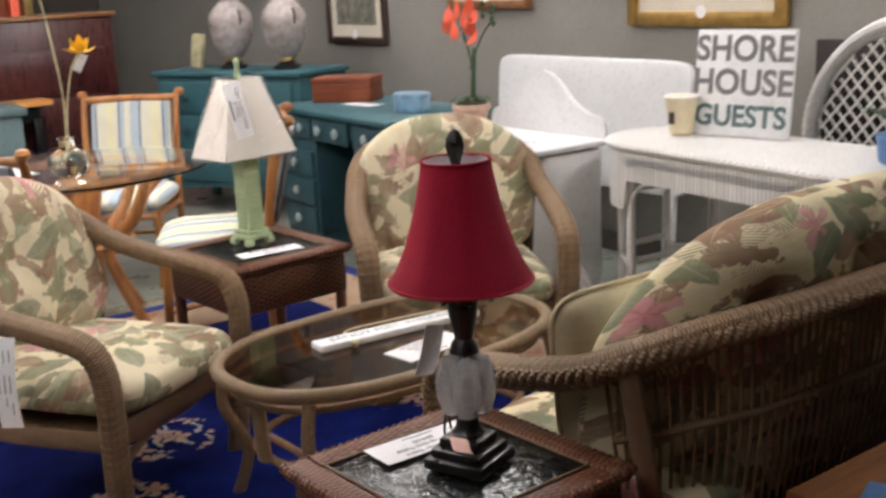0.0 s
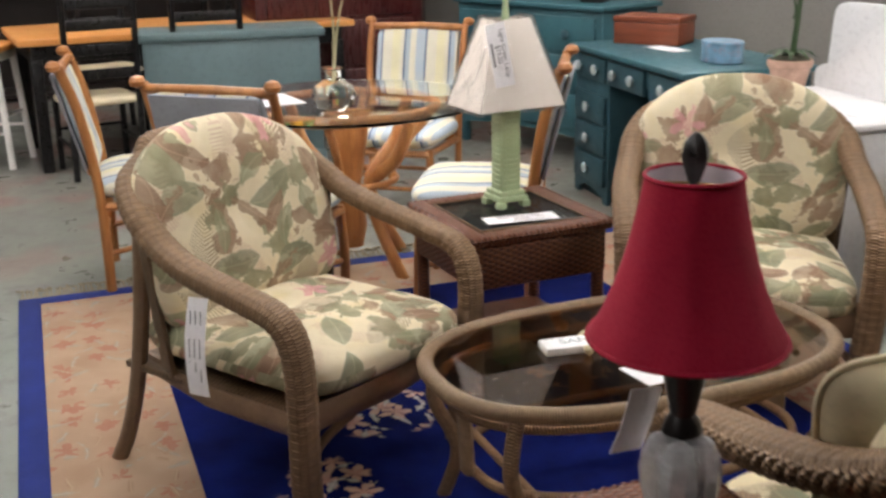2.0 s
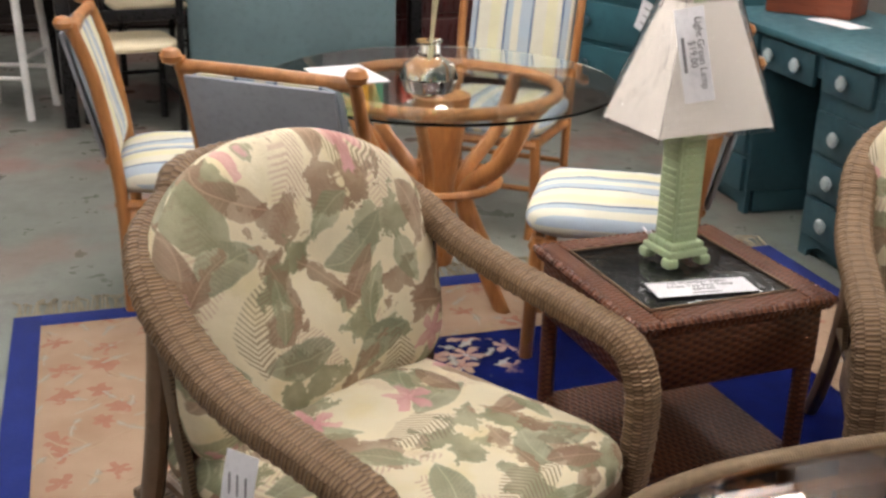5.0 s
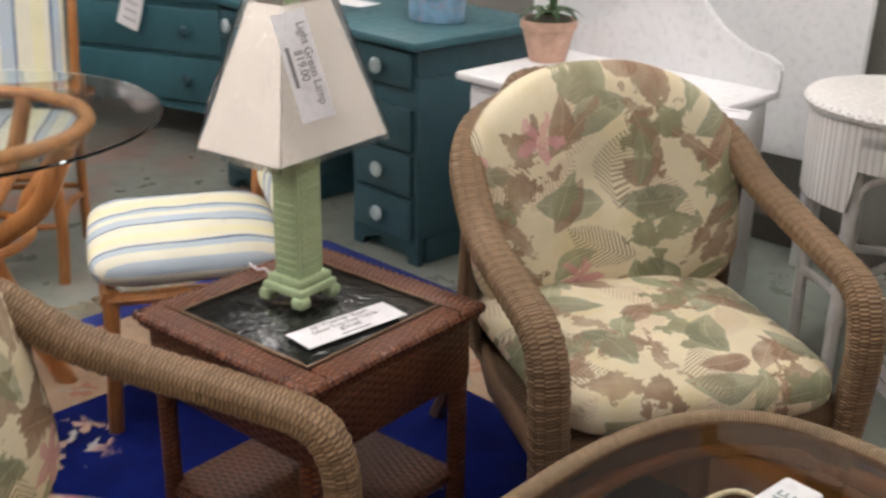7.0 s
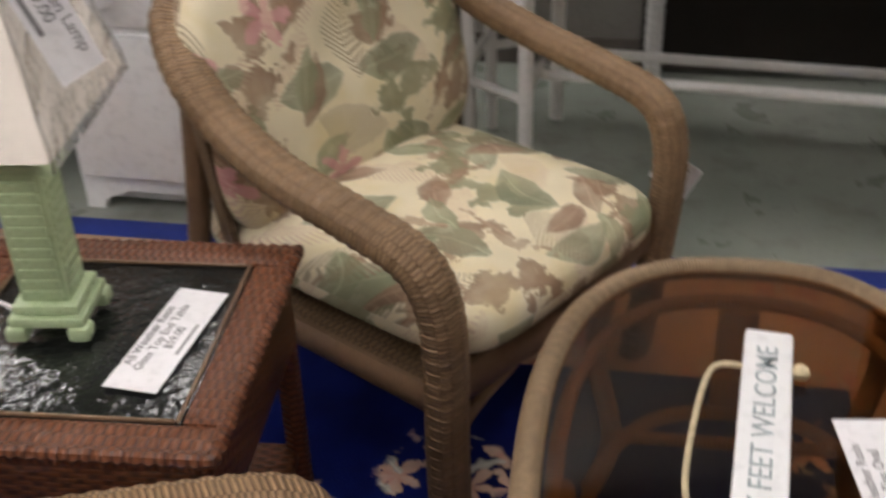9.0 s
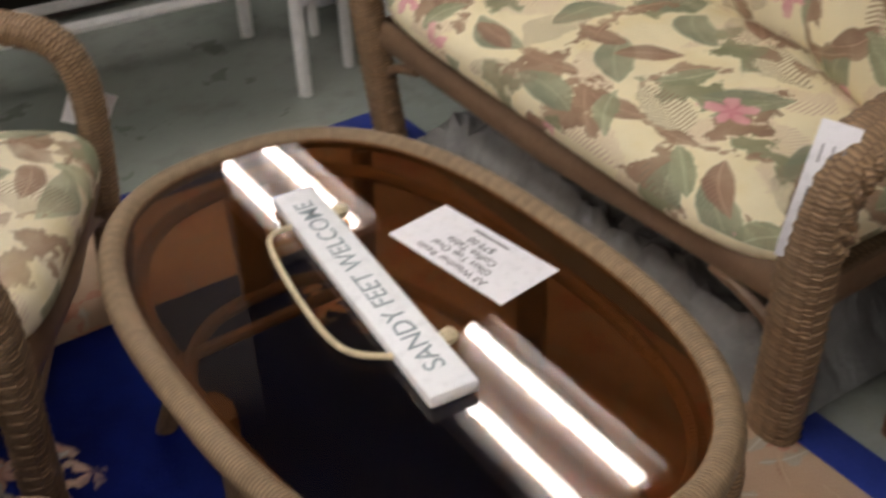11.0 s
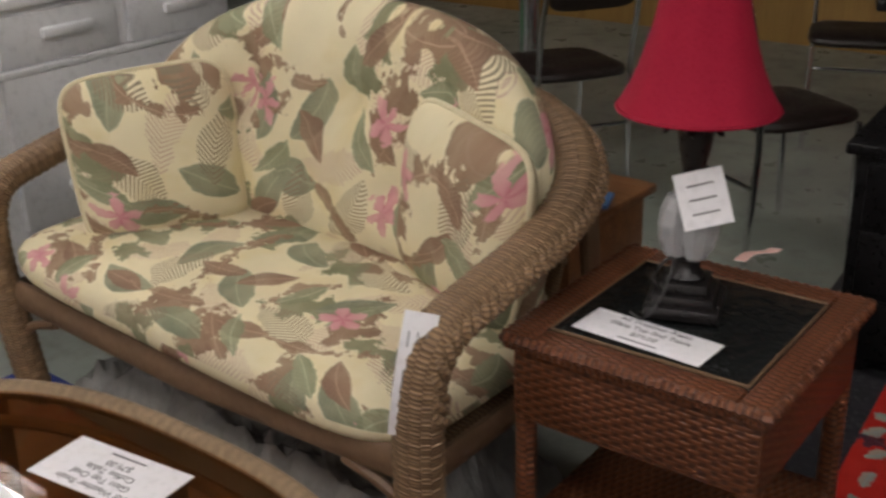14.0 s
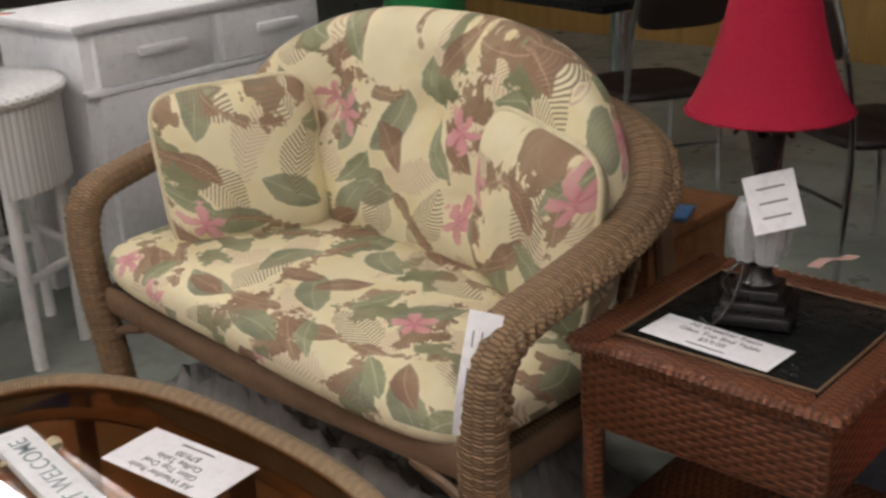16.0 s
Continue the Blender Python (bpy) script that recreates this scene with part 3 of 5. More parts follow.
# ---------------------------------------------------------------- rugs
rug = thing("area_rug", pose(-0.975, -0.56, 0.0), "blue floral wool rug with a peach border, lying on concrete", "rug")
part("field", box(0, 0, 0.007, 2.1, 1.81, 0.014, 0.003), M_RUG_FIELD, rug, "blue field with cream and pink flowers")
for cx, cy, sx, sy in ((0, -1.1, 2.88, 0.39), (0, 1.1, 2.88, 0.39), (-1.245, 0, 0.39, 1.81), (1.245, 0, 0.39, 1.81)):
    part("border", box(cx, cy, 0.0068, sx, sy, 0.0135, 0.003), M_RUG_BORDER, rug, "faded peach floral border")
for cx, cy, sx, sy in ((0, -1.3375, 3.05, 0.085), (0, 1.3375, 3.05, 0.085), (-1.4825, 0, 0.085, 2.59), (1.4825, 0, 0.085, 2.59)):
    part("edge_band", box(cx, cy, 0.0065, sx, sy, 0.013, 0.003), M_RUG_EDGE, rug, "navy edge band")
fr = bmesh.new()
for i in range(230):
    y = -1.37 + i * 2.74 / 229
    L = 0.1 + 0.05 * random.random()
    pts = [Vector((-1.525, y, 0.008)), Vector((-1.525 - L * 0.5, y + random.uniform(-0.015, 0.015), 0.012 + 0.02 * random.random())), Vector((-1.525 - L, y + random.uniform(-0.04, 0.04), 0.005))]
    sweep(pts, 0.0035, sides=4, bm=fr)
tagged(part("fringe", fr, M_FRINGE, rug, "matted beige fringe"), kind="stuff")

rr = thing("red_rug", pose(2.2, -1.88, 0.0, 0, 0, 6), "red tribal rug with a black border on concrete", "rug")
part("field", box(0, 0, 0.006, 1.9, 1.7, 0.012, 0.003), M_RUG_RED, rr)
for cx, cy, sx, sy in ((0, -0.99, 2.5, 0.28), (0, 0.99, 2.5, 0.28), (-1.1, 0, 0.3, 1.7), (1.1, 0, 0.3, 1.7)):
    part("border", box(cx, cy, 0.0055, sx, sy, 0.011, 0.003), M_RUG_BLACK, rr, "black patterned border")


# ---------------------------------------------------------------- wicker seating
def braid(path, r, parent, material):
    pts = resample(path, 0.006)
    for ph in (0.0, math.pi):
        out, s = [], 0.0
        for i, p in enumerate(pts):
            t = (pts[min(i + 1, len(pts) - 1)] - pts[max(i - 1, 0)]).normalized()
            side = t.cross(Vector((0, 0, 1)))
            side = side.normalized() if side.length > 0.1 else Vector((0, 1, 0))
            oth = side.cross(t)
            a = s / 0.05 * math.pi * 2 + ph
            out.append(p + side * (r * 0.8 * math.cos(a)) + oth * (r * 0.8 * math.sin(a)))
            s += 0.006
        part("braid_strand", sweep(out, r * 0.75, sides=6), material, parent)


def seat_loop(hw, back):
    """Half of the arm and back line, from the front foot to the middle of the back; hw is half the width between the arms."""
    half = [(0.335, hw - 0.035, 0.0), (0.35, hw - 0.015, 0.2), (0.365, hw, 0.42), (0.355, hw + 0.005, 0.53), (0.31, hw + 0.01, 0.59), (0.2, hw + 0.015, 0.62), (0.03, hw + 0.018, 0.655)]
    if hw < 0.5:
        half += [(-0.1, hw + 0.005, 0.7), (-0.2, hw - 0.012, 0.765), (-0.285, hw - 0.065, 0.822), (-0.335, hw - 0.165, 0.862), (-0.358, hw * 0.4, back - 0.004), (-0.363, 0.0, back)]
    else:
        half += [(-0.1, hw, 0.685), (-0.19, hw - 0.035, 0.722), (-0.27, hw - 0.11, 0.762), (-0.33, hw - 0.215, 0.788), (-0.365, hw - 0.33, back - 0.003), (-0.38, 0.0, back)]
    return half


def wicker_seat(name, m, hw, back, fabric, label, category, group, ra, rb, sofa=False):
    t = thing(name, m, label, category, group)
    half = seat_loop(hw, back)
    full = half + [(x, -y, z) for x, y, z in half[-2::-1]]
    path = resample(spline(full, 10), 0.003)
    part("arm_frame", sweep(path, ra, rb, 14, shape=ribs(0.024, 0.055), up=(1, 0, 0), sq=0.8), M_FRAME, t, "continuous wrapped wicker arm and back frame")
    # woven back, hanging from the frame down to the seat
    bp = [p for p in path if p.x < -0.16]
    cols = bp[::6]
    rows = []
    for i in range(15):
        f = i / 14
        rows.append([Vector((p.x * (1 - 0.17 * f) - 0.0, p.y * (1 - 0.1 * f), p.z + (0.3 - p.z) * f)) for p in cols])
    if sofa:
        for p in bp[::9]:
            foot = Vector((p.x * 0.83, p.y * 0.9, 0.3))
            part("stake", sweep([p, p.lerp(foot, 0.5) + Vector((-0.012, 0, 0)), foot], 0.0045, sides=6), M_FRAME, t)
        for f, r in ((0.42, 0.011), (0.97, 0.016)):
            part("back_rail", sweep(resample([Vector((p.x * (1 - 0.17 * f) - 0.008, p.y * (1 - 0.1 * f), p.z + (0.3 - p.z) * f)) for p in cols], 0.02), r, sides=8), M_FRAME, t, "thin wrapped back rail")
    else:
        part("back_panel", sheet(rows, 0.014, uvs=lambda a, b: (a * 0.05, b * 0.02)), M_PANEL, t, "open woven wicker back panel")
    if sofa:
        low = [p for p in path if p.z > 0.45]
        off = []
        for i, p in enumerate(low):
            q = (low[min(i + 1, len(low) - 1)] - low[max(i - 1, 0)]).normalized()
            s = Vector((q.y, -q.x, 0))
            s = s.normalized() if s.length > 0.2 else Vector((0, 1 if p.y > 0 else -1, 0))
            if s.dot(Vector((p.x, p.y, 0))) < 0:
                s = -s
            off.append(p + s * (ra * 0.9) + Vector((0, 0, 0.004)))
        braid(off, 0.0125, t, M_FRAME)
    w = 2 * hw - 0.05
    # seat frame
    part("front_rail", sweep(resample([Vector((0.345, -hw + 0.01, 0.318)), Vector((0.36, 0, 0.305)), Vector((0.345, hw - 0.01, 0.318))], 0.02), 0.018, 0.038, 10), M_TAN_WOOD, t, "brown wrapped front rail")
    part("seat_deck", box(-0.01, 0, 0.31, 0.66, w, 0.02, 0.004), M_PANEL, t)
    for s in (-1, 1):
        part("side_rail", sweep([Vector((0.34, s * (hw - 0.005), 0.31)), Vector((0, s * (hw - 0.02), 0.3)), Vector((-0.33, s * (hw - 0.09), 0.3))], 0.017, 0.03, 10), M_TAN_WOOD, t)
        leg = spline([(-0.22, s * (hw - 0.03), 0.72), (-0.27, s * (hw - 0.04), 0.45), (-0.31, s * (hw - 0.035), 0.25), (-0.35, s * (hw - 0.02), 0.1), (-0.395, s * (hw - 0.005), 0.0)], 8)
        part("rear_leg", sweep(leg, 0.021, 0.026, 10), M_TAN_WOOD, t, "curved brown rear leg")
        br = spline([(0.352, s * (hw - 0.02), 0.14), (0.345, s * (hw - 0.07), 0.23), (0.35, s * (hw - 0.2), 0.278)], 8)
        part("corner_brace", sweep(br, 0.012, sides=8), M_TAN_WOOD, t)
    # cushions
    seat_m = pose(0.045, 0, 0.4, 0, 2.5, 90)
    sw, sd = w + 0.0, 0.71
    part("seat_cushion", cushion(sw, sd, 0.16, corner=6, pinch=0.36, n=36, wrinkle=0.006, seed=hw * 5), fabric, t, "floral print seat cushion", seat_m)
    if sofa:
        bw = 2 * hw - 0.08
        bm = cushion(bw, 0.6, 0.22, top=0.93, corner=5, pinch=0.42, n=44, wrinkle=0.007, seed=2.0, tufts=((-0.3, 0.04, 0.07, 0.06), (0.05, 0.06, 0.075, 0.06), (0.33, 0.04, 0.07, 0.06), (-0.12, -0.12, 0.04, 0.05), (0.2, -0.12, 0.04, 0.05), (-0.3, 0.14, 0.03, 0.04), (0.05, 0.17, 0.03, 0.04), (0.33, 0.14, 0.03, 0.04)))
        # wrap the pad round the curve of the back
        for v in bm.verts:
            k = abs(v.co.x) / (bw / 2)
            v.co.z += 0.11 * k ** 3.2
            v.co.y -= 0.1 * k ** 4
        back_m = pose(-0.225, 0, 0.715, 0, 0, 90) @ pose(0, 0, 0, 78, 0, 0)
        part("back_cushion", bm, fabric, t, "tufted floral print back cushion", back_m)
    else:
        bw, bh = 2 * hw - 0.01, 0.57
        back_m = pose(-0.235, 0, 0.684, 0, 0, 90) @ pose(0, 0, 0, 75, 0, 0)
        bm = cushion(bw, bh, 0.17, top=0.93, corner=5, pinch=0.4, n=34, wrinkle=0.006, seed=hw * 9, tufts=((0.0, 0.02, 0.025, 0.06),))
        for v in bm.verts:
            k = abs(v.co.x) / (bw / 2)
            v.co.z += 0.05 * k ** 2.5
        part("back_cushion", bm, fabric, t, "floral print back cushion with a rounded top", back_m)
    return t


chair_a = wicker_seat("wicker_armchair", pose(-0.806, -1.162, 0, 0, 0, 33.5), 0.35, 0.9, M_FLORAL, "tan wicker armchair with floral cushions beside the coffee table", "armchair", "wicker armchairs", 0.043, 0.03)
chair_b = wicker_seat("wicker_armchair", pose(-0.808, 0.307, 0, 0, 0, -29), 0.35, 0.9, M_FLORAL, "tan wicker armchair with floral cushions beside the lamp table", "armchair", "wicker armchairs", 0.043, 0.03)
sofa = wicker_seat("wicker_loveseat", pose(0.79, 0.0, 0, 0, 0, 180), 0.675, 0.802, M_FLORAL_SOFA, "tan wicker loveseat with braided arms and floral cushions", "loveseat", "", 0.052, 0.036, True)


def throw_pillow(m, seed, label):
    t = thing("throw_pillow", m, label, "pillow", "loveseat pillows")
    bm = cushion(0.4, 0.4, 0.16, corner=6, pinch=0.6, n=26, wrinkle=0.006, seed=seed)
    bmesh.ops.delete(bm, geom=[f for f in bm.faces if f.calc_center_median().z < -0.002], context="FACES")
    part("front_cover", bm, M_FLORAL_SOFA, t)
    bm2 = cushion(0.4, 0.4, 0.16, corner=6, pinch=0.6, n=26, wrinkle=0.006, seed=seed)
    bmesh.ops.delete(bm2, geom=[f for f in bm2.faces if f.calc_center_median().z > 0.002], context="FACES")
    part("back_cover", bm2, M_CREAM, t, "plain cream back")
    part("piping", sweep(rim_of(0.404, 0.404, corner=6), 0.007, sides=8, closed=True), M_CREAM, t, "cream piped edge")
    return t


throw_pillow(Matrix.Translation((0.735, 0.395, 0.65)) @ pose(0, 0, 0, 0, 0, -30) @ pose(0, 0, 0, 72, 0, 0) @ pose(0, 0, 0, 0, 0, 4), 1.0, "square floral throw pillow with cream piping, leaning on the loveseat arm")
throw_pillow(Matrix.Translation((0.85, -0.45, 0.64)) @ pose(0, 0, 0, 0, 0, -107) @ pose(0, 0, 0, 86, 0, 0) @ pose(0, 0, 0, 0, 0, -6), 4.0, "square floral throw pillow with a plain cream back on the loveseat")


# ---------------------------------------------------------------- end tables
def end_table(m, label):
    t = thing("end_table", m, label, "end table", "wicker end tables")
    W, H = 0.5, 0.56
    h = W / 2
    part("apron", box(0, 0, H - 0.105, W - 0.03, W - 0.03, 0.15, 0.012), M_RED_WEAVE, t, "woven apron")
    for cx, cy, sx, sy in ((0, h - 0.03, W, 0.06), (0, -h + 0.03, W, 0.06), (h - 0.03, 0, 0.06, W - 0.12), (-h + 0.03, 0, 0.06, W - 0.12)):
        part("top_border", box(cx, cy, H - 0.018, sx, sy, 0.034, 0.01), M_RED_EDGE, t, "braided top border")
    ring = [Vector((sx * (h - 0.004), sy * (h - 0.004), H - 0.012)) for sx, sy in ((1, 1), (-1, 1), (-1, -1), (1, -1))]
    loop = []
    for a, b in zip(ring, ring[1:] + ring[:1]):
        loop += [a.lerp(b, k / 20) for k in range(20)]
    loop = resample(loop, 0.004, True)
    part("braided_edge", sweep(loop, 0.013, sides=8, closed=True, shape=ribs(0.02, 0.3)), M_RED_EDGE, t)
    part("glass_top", box(0, 0, H - 0.012, W - 0.118, W - 0.118, 0.012, 0.002), M_BLACK_GLASS, t, "black pebbled glass inset")
    for s in (-1, 1):
        part("glass_bead", box(s * (h - 0.064), 0, H - 0.003, 0.005, W - 0.124, 0.006, 0.002), M_TAN_WOOD, t)
        part("glass_bead", box(0, s * (h - 0.064), H - 0.003, W - 0.136, 0.005, 0.006, 0.002), M_TAN_WOOD, t)
    for sx in (-1, 1):
        for sy in (-1, 1):
            leg = resample([Vector((sx * (h - 0.035), sy * (h - 0.035), 0)), Vector((sx * (h - 0.035), sy * (h - 0.035), H - 0.1))], 0.004)
            part("leg", sweep(leg, 0.021, sides=10, shape=ribs(0.014, 0.07)), M_RED_EDGE, t)
    part("shelf", box(0, 0, 0.15, W - 0.06, W - 0.06, 0.022, 0.006), M_RED_WEAVE, t, "woven lower shelf")
    for s in (-1, 1):
        part("stretcher", sweep([Vector((-h + 0.04, s * (h - 0.035), 0.14)), Vector((h - 0.04, s * (h - 0.035), 0.14))], 0.012, sides=8), M_RED_EDGE, t)
    return t


end_table(pose(0.85, -0.972, 0, 0, 0, 2), "red-brown wicker end table with a black glass top beside the loveseat")
end_table(pose(-1.14, -0.362, 0, 0, 0, 4), "red-brown wicker end table with a black glass top between the armchairs")


def text(s, size, m, parent, material, name="lettering", bold=0.004):
    cu = bpy.data.curves.new(name, "FONT")
    cu.body, cu.size, cu.align_x, cu.align_y, cu.extrude, cu.offset = s, size, "CENTER", "CENTER", 0.0003, bold * size
    cu.materials.append(material)
    ob = new(name, cu)
    ob.parent = parent
    ob.matrix_basis = m
    return ob


def slip(m, w, d, lines, label, size=0.019):
    """A printed price slip: lines of words, then bars for its stock code."""
    t = thing("price_slip", m, label, "paper sign", "price slips")
    part("sheet", box(0, 0, 0.001, w, d, 0.0016, 0.0004), M_PAPER, t)
    n = len(lines) + 1
    for i, s in enumerate(lines):
        text(s, size, pose(0, d * (0.36 - 0.72 * i / (n - 1)), 0.0021), t, M_INK)
    part("code_bar", box(0, -d * 0.36, 0.0022, w * 0.3, size * 0.22, 0.0005, 0), M_INK, t)
    return t


slip(pose(0.724, -0.95, 0.561, 0, 0, -91), 0.25, 0.095, ("All Weather Resin", "Glass Top End Table", "$59.00"), "white printed price slip lying on the black glass")
slip(pose(-1.02, -0.368, 0.561, 0, 0, 86), 0.24, 0.08, ("All Weather Resin", "Glass Top End Table", "$59.00"), "white printed price slip lying beside the green lamp")
slip(pose(-0.015, -0.405, 0.4545, 0, 0, 98), 0.25, 0.118, ("All Weather Resin", "Glass Top Oval", "Coffee Table", "$79.00"), "white printed price slip lying on the coffee table glass", 0.02)

# ---------------------------------------------------------------- coffee table
ct = thing("coffee_table", pose(-0.18, -0.43, 0, 0, 0, 2), "oval wicker coffee table with a bronze glass top on the rug", "coffee table")


def oval(a, b, z, n=96, p=2.6):
    out = []
    for i in range(n):
        w = 2 * math.pi * i / n
        c, s = math.cos(w), math.sin(w)
        out.append(Vector((a * math.copysign(abs(c) ** (2 / p), c), b * math.copysign(abs(s) ** (2 / p), s), z)))
    return resample(out, 0.004, True)


part("rim", sweep(oval(0.32, 0.53, 0.445), 0.022, 0.021, 12, True, shape=ribs(0.008, 0.05)), M_FRAME_PALE, ct, "pale wrapped oval rim")
gl = bmesh.new()
lo, hi = [[gl.verts.new(p) for p in resample(oval(0.306, 0.516, z), 0.02, True)] for z in (0.446, 0.454)]
gl.faces.new(hi)
gl.faces.new(lo[::-1])
for i in range(len(lo)):
    j = (i + 1) % len(lo)
    gl.faces.new((lo[i], lo[j], hi[j], hi[i]))
gt = part("glass_top", gl, M_SMOKE, ct, "bronze tinted glass top", smooth=False)
gt.visible_shadow = False
part("lower_hoop", sweep(oval(0.25, 0.44, 0.2), 0.013, sides=8, closed=True, shape=ribs(0.012, 0.06)), M_FRAME, ct)
part("upper_hoop", sweep(oval(0.285, 0.5, 0.395), 0.013, sides=8, closed=True, shape=ribs(0.012, 0.06)), M_FRAME, ct)
for sx in (-1, 1):
    for sy in (-1, 1):
        leg = resample(spline([(sx * 0.225, sy * 0.43, 0.43), (sx * 0.235, sy * 0.45, 0.3), (sx * 0.2, sy * 0.4, 0.16), (sx * 0.235, sy * 0.43, 0.0)], 8), 0.004)
        part("leg", sweep(leg, 0.019, sides=10, shape=ribs(0.012, 0.07)), M_FRAME, ct, "curved wrapped leg")
    part("post", sweep(resample([Vector((sx * 0.268, 0, 0.2)), Vector((sx * 0.268, 0, 0.4))], 0.004), 0.016, 0.035, 10, shape=ribs(0.01, 0.08)), M_FRAME_PALE, ct)
for sy in (-1, 1):
    part("post", sweep(resample([Vector((0, sy * 0.455, 0.2)), Vector((0, sy * 0.465, 0.4))], 0.004), 0.035, 0.016, 10, shape=ribs(0.01, 0.08)), M_FRAME_PALE, ct)
    part("cross_bar", sweep([Vector((-0.2, sy * 0.36, 0.2)), Vector((0.2, sy * 0.36, 0.2))], 0.011, sides=8), M_FRAME, ct)

sb = thing("welcome_board", pose(-0.192, -0.389, 0.4545, 0, 0, -5.5), "white painted wooden plank sign with a rope hanger on the glass", "sign")
part("plank", box(0, 0, 0.011, 0.072, 0.55, 0.022, 0.006), M_WHITE, sb)
text("SANDY FEET WELCOME", 0.043, pose(0.0, 0, 0.0225, 0, 0, 90), sb, M_PALE_INK)
rope = spline([(-0.034, 0.19, 0.012), (-0.08, 0.17, 0.01), (-0.095, 0.0, 0.008), (-0.085, -0.12, 0.01), (-0.034, -0.17, 0.012)], 10)
part("rope", sweep(resample(rope, 0.003), 0.005, sides=8, shape=ribs(0.009, 0.2)), M_ROPE, sb, "natural rope hanger")
for y in (0.19, -0.17):
    part("knot", lathe([(0.002, -0.012), (0.011, -0.008), (0.013, 0.002), (0.009, 0.011), (0.002, 0.014)], 10, lobes=3, lobe=0.15), M_ROPE, sb, "", pose(0.046, y, 0.013, 0, 90, 0))


def hang_tag(m, w, h, label, lines=3, bend=0.02, words=None):
    """A paper tag hanging by its top edge, curling a little; x across, z down."""
    t = thing("price_tag", m, label, "price tag", "price tags")
    rows = [[Vector((w * (j / 4 - 0.5), bend * math.sin(i / 8 * 2.2), -h * i / 8)) for j in range(5)] for i in range(9)]
    part("paper", sheet(rows, 0.0012), M_PAPER, t)
    for k in range(lines):
        z = -h * (0.25 + 0.5 * k / max(1, lines - 1))
        if words and k < len(words):
            text(words[k], h * 0.1, pose(0, -0.0016, z, 90, 0, 0), t, M_INK)
        else:
            y = bend * math.sin(-z / h * 2.2)
            part("print_bar", box(0, y - 0.0012, z, w * 0.55, 0.0012, h * 0.035, 0), M_INK, t)
    return t


def long_tag(m, w, h, label, words, bend):
    """A long tag whose printing runs down its length."""
    t = thing("price_tag", m, label, "price tag", "price tags")
    rows = [[Vector((w * (j / 4 - 0.5), bend * math.sin(i / 10 * 3.0), -h * i / 10)) for j in range(5)] for i in range(11)]
    part("paper", sheet(rows, 0.0012), M_PAPER, t)
    for k, wd in enumerate(words):
        x = w * (-0.26 + 0.52 * k / max(1, len(words) - 1))
        for z0, z1 in ((0.12, 0.36), (0.4, 0.62), (0.65, 0.86 - 0.1 * k)):
            z = -h * (z0 + z1) / 2
            part("print_bar", box(-x, bend * math.sin(-z / h * 3.0) - 0.0016, z, w * 0.04, 0.0012, h * (z1 - z0) * 0.9, 0), M_INK, t)
    return t


long_tag(pose(0.45, -0.672, 0.635, 0, 0, -60) @ pose(0, 0, 0, -8, 8, 0), 0.06, 0.23, "long white paper price tag taped on the loveseat arm", "abc", -0.025)
long_tag(pose(-0.475, -1.455, 0.625, 0, 0, 35) @ pose(0, 0, 0, -10, -6, 0), 0.07, 0.24, "long white paper price tag hanging from the armchair arm", "abc", -0.015)
hang_tag(pose(-0.29, 0.49, 0.45, 0, 0, -20) @ pose(0, 0, 0, 0, 25, 0), 0.09, 0.09, "white paper price tag hanging under the armchair arm", 2)
hang_tag(pose(-0.86, 0.76, 0.83, 0, 0, 10) @ pose(0, 0, 0, -75, 0, 0), 0.1, 0.04, "small cream tag tied to the armchair back", 1, 0.004)

# ---------------------------------------------------------------- table lamps
rl = thing("table_lamp", pose(0.868, -0.948, 0.561, 0, 0, 20), "table lamp with a crimson bell shade and crystal base", "table lamp")
bs = box(0, 0, 0.012, 0.135, 0.135, 0.024, 0.006)
box(0, 0, 0.032, 0.112, 0.112, 0.02, 0.006, bs)
box(0, 0, 0.052, 0.086, 0.086, 0.022, 0.006, bs)
part("base", bs, M_BLACK, rl, "stepped black base")
part("base_collar", lathe([(0.03, 0.06), (0.034, 0.068), (0.024, 0.08), (0.022, 0.1), (0.03, 0.105)], 16), M_BLACK, rl)
for k in range(4):
    lobe = lathe([(0.004, 0.1), (0.022, 0.112), (0.031, 0.14), (0.034, 0.17), (0.03, 0.2), (0.02, 0.222), (0.004, 0.23)], 10)
    part("crystal_lobe", lobe, M_CRYSTAL, rl, "clear cut crystal lobe", pose(0.026 * math.cos(k * math.pi / 2 + 0.6), 0.026 * math.sin(k * math.pi / 2 + 0.6), 0), smooth=False)
part("stem", lathe([(0.004, 0.1), (0.004, 0.23), (0.03, 0.235), (0.026, 0.25), (0.018, 0.262), (0.028, 0.31), (0.032, 0.34), (0.02, 0.36), (0.01, 0.375), (0.006, 0.609)], 16), M_BLACK, rl)
for k in range(8):
    a = k * math.pi / 4
    rows = []
    for i in range(6):
        f = i / 5
        r, z, wd = 0.022 + 0.045 * f ** 1.3, 0.312 + 0.05 * math.sin(f * 2.4), 0.014 * math.sin(0.35 + f * 2.6)
        rows.append([Vector((r * math.cos(a) - s * wd * math.sin(a), r * math.sin(a) + s * wd * math.cos(a), z - 0.004 * abs(s))) for s in (-1, 0, 1)])
    part("leaf", sheet(rows, 0.003), M_BLACK, rl, "black carved leaf")
prof = [(0.137, 0.378), (0.134, 0.386), (0.119, 0.413), (0.104, 0.448), (0.091, 0.489), (0.08, 0.53), (0.071, 0.573), (0.065, 0.609)]


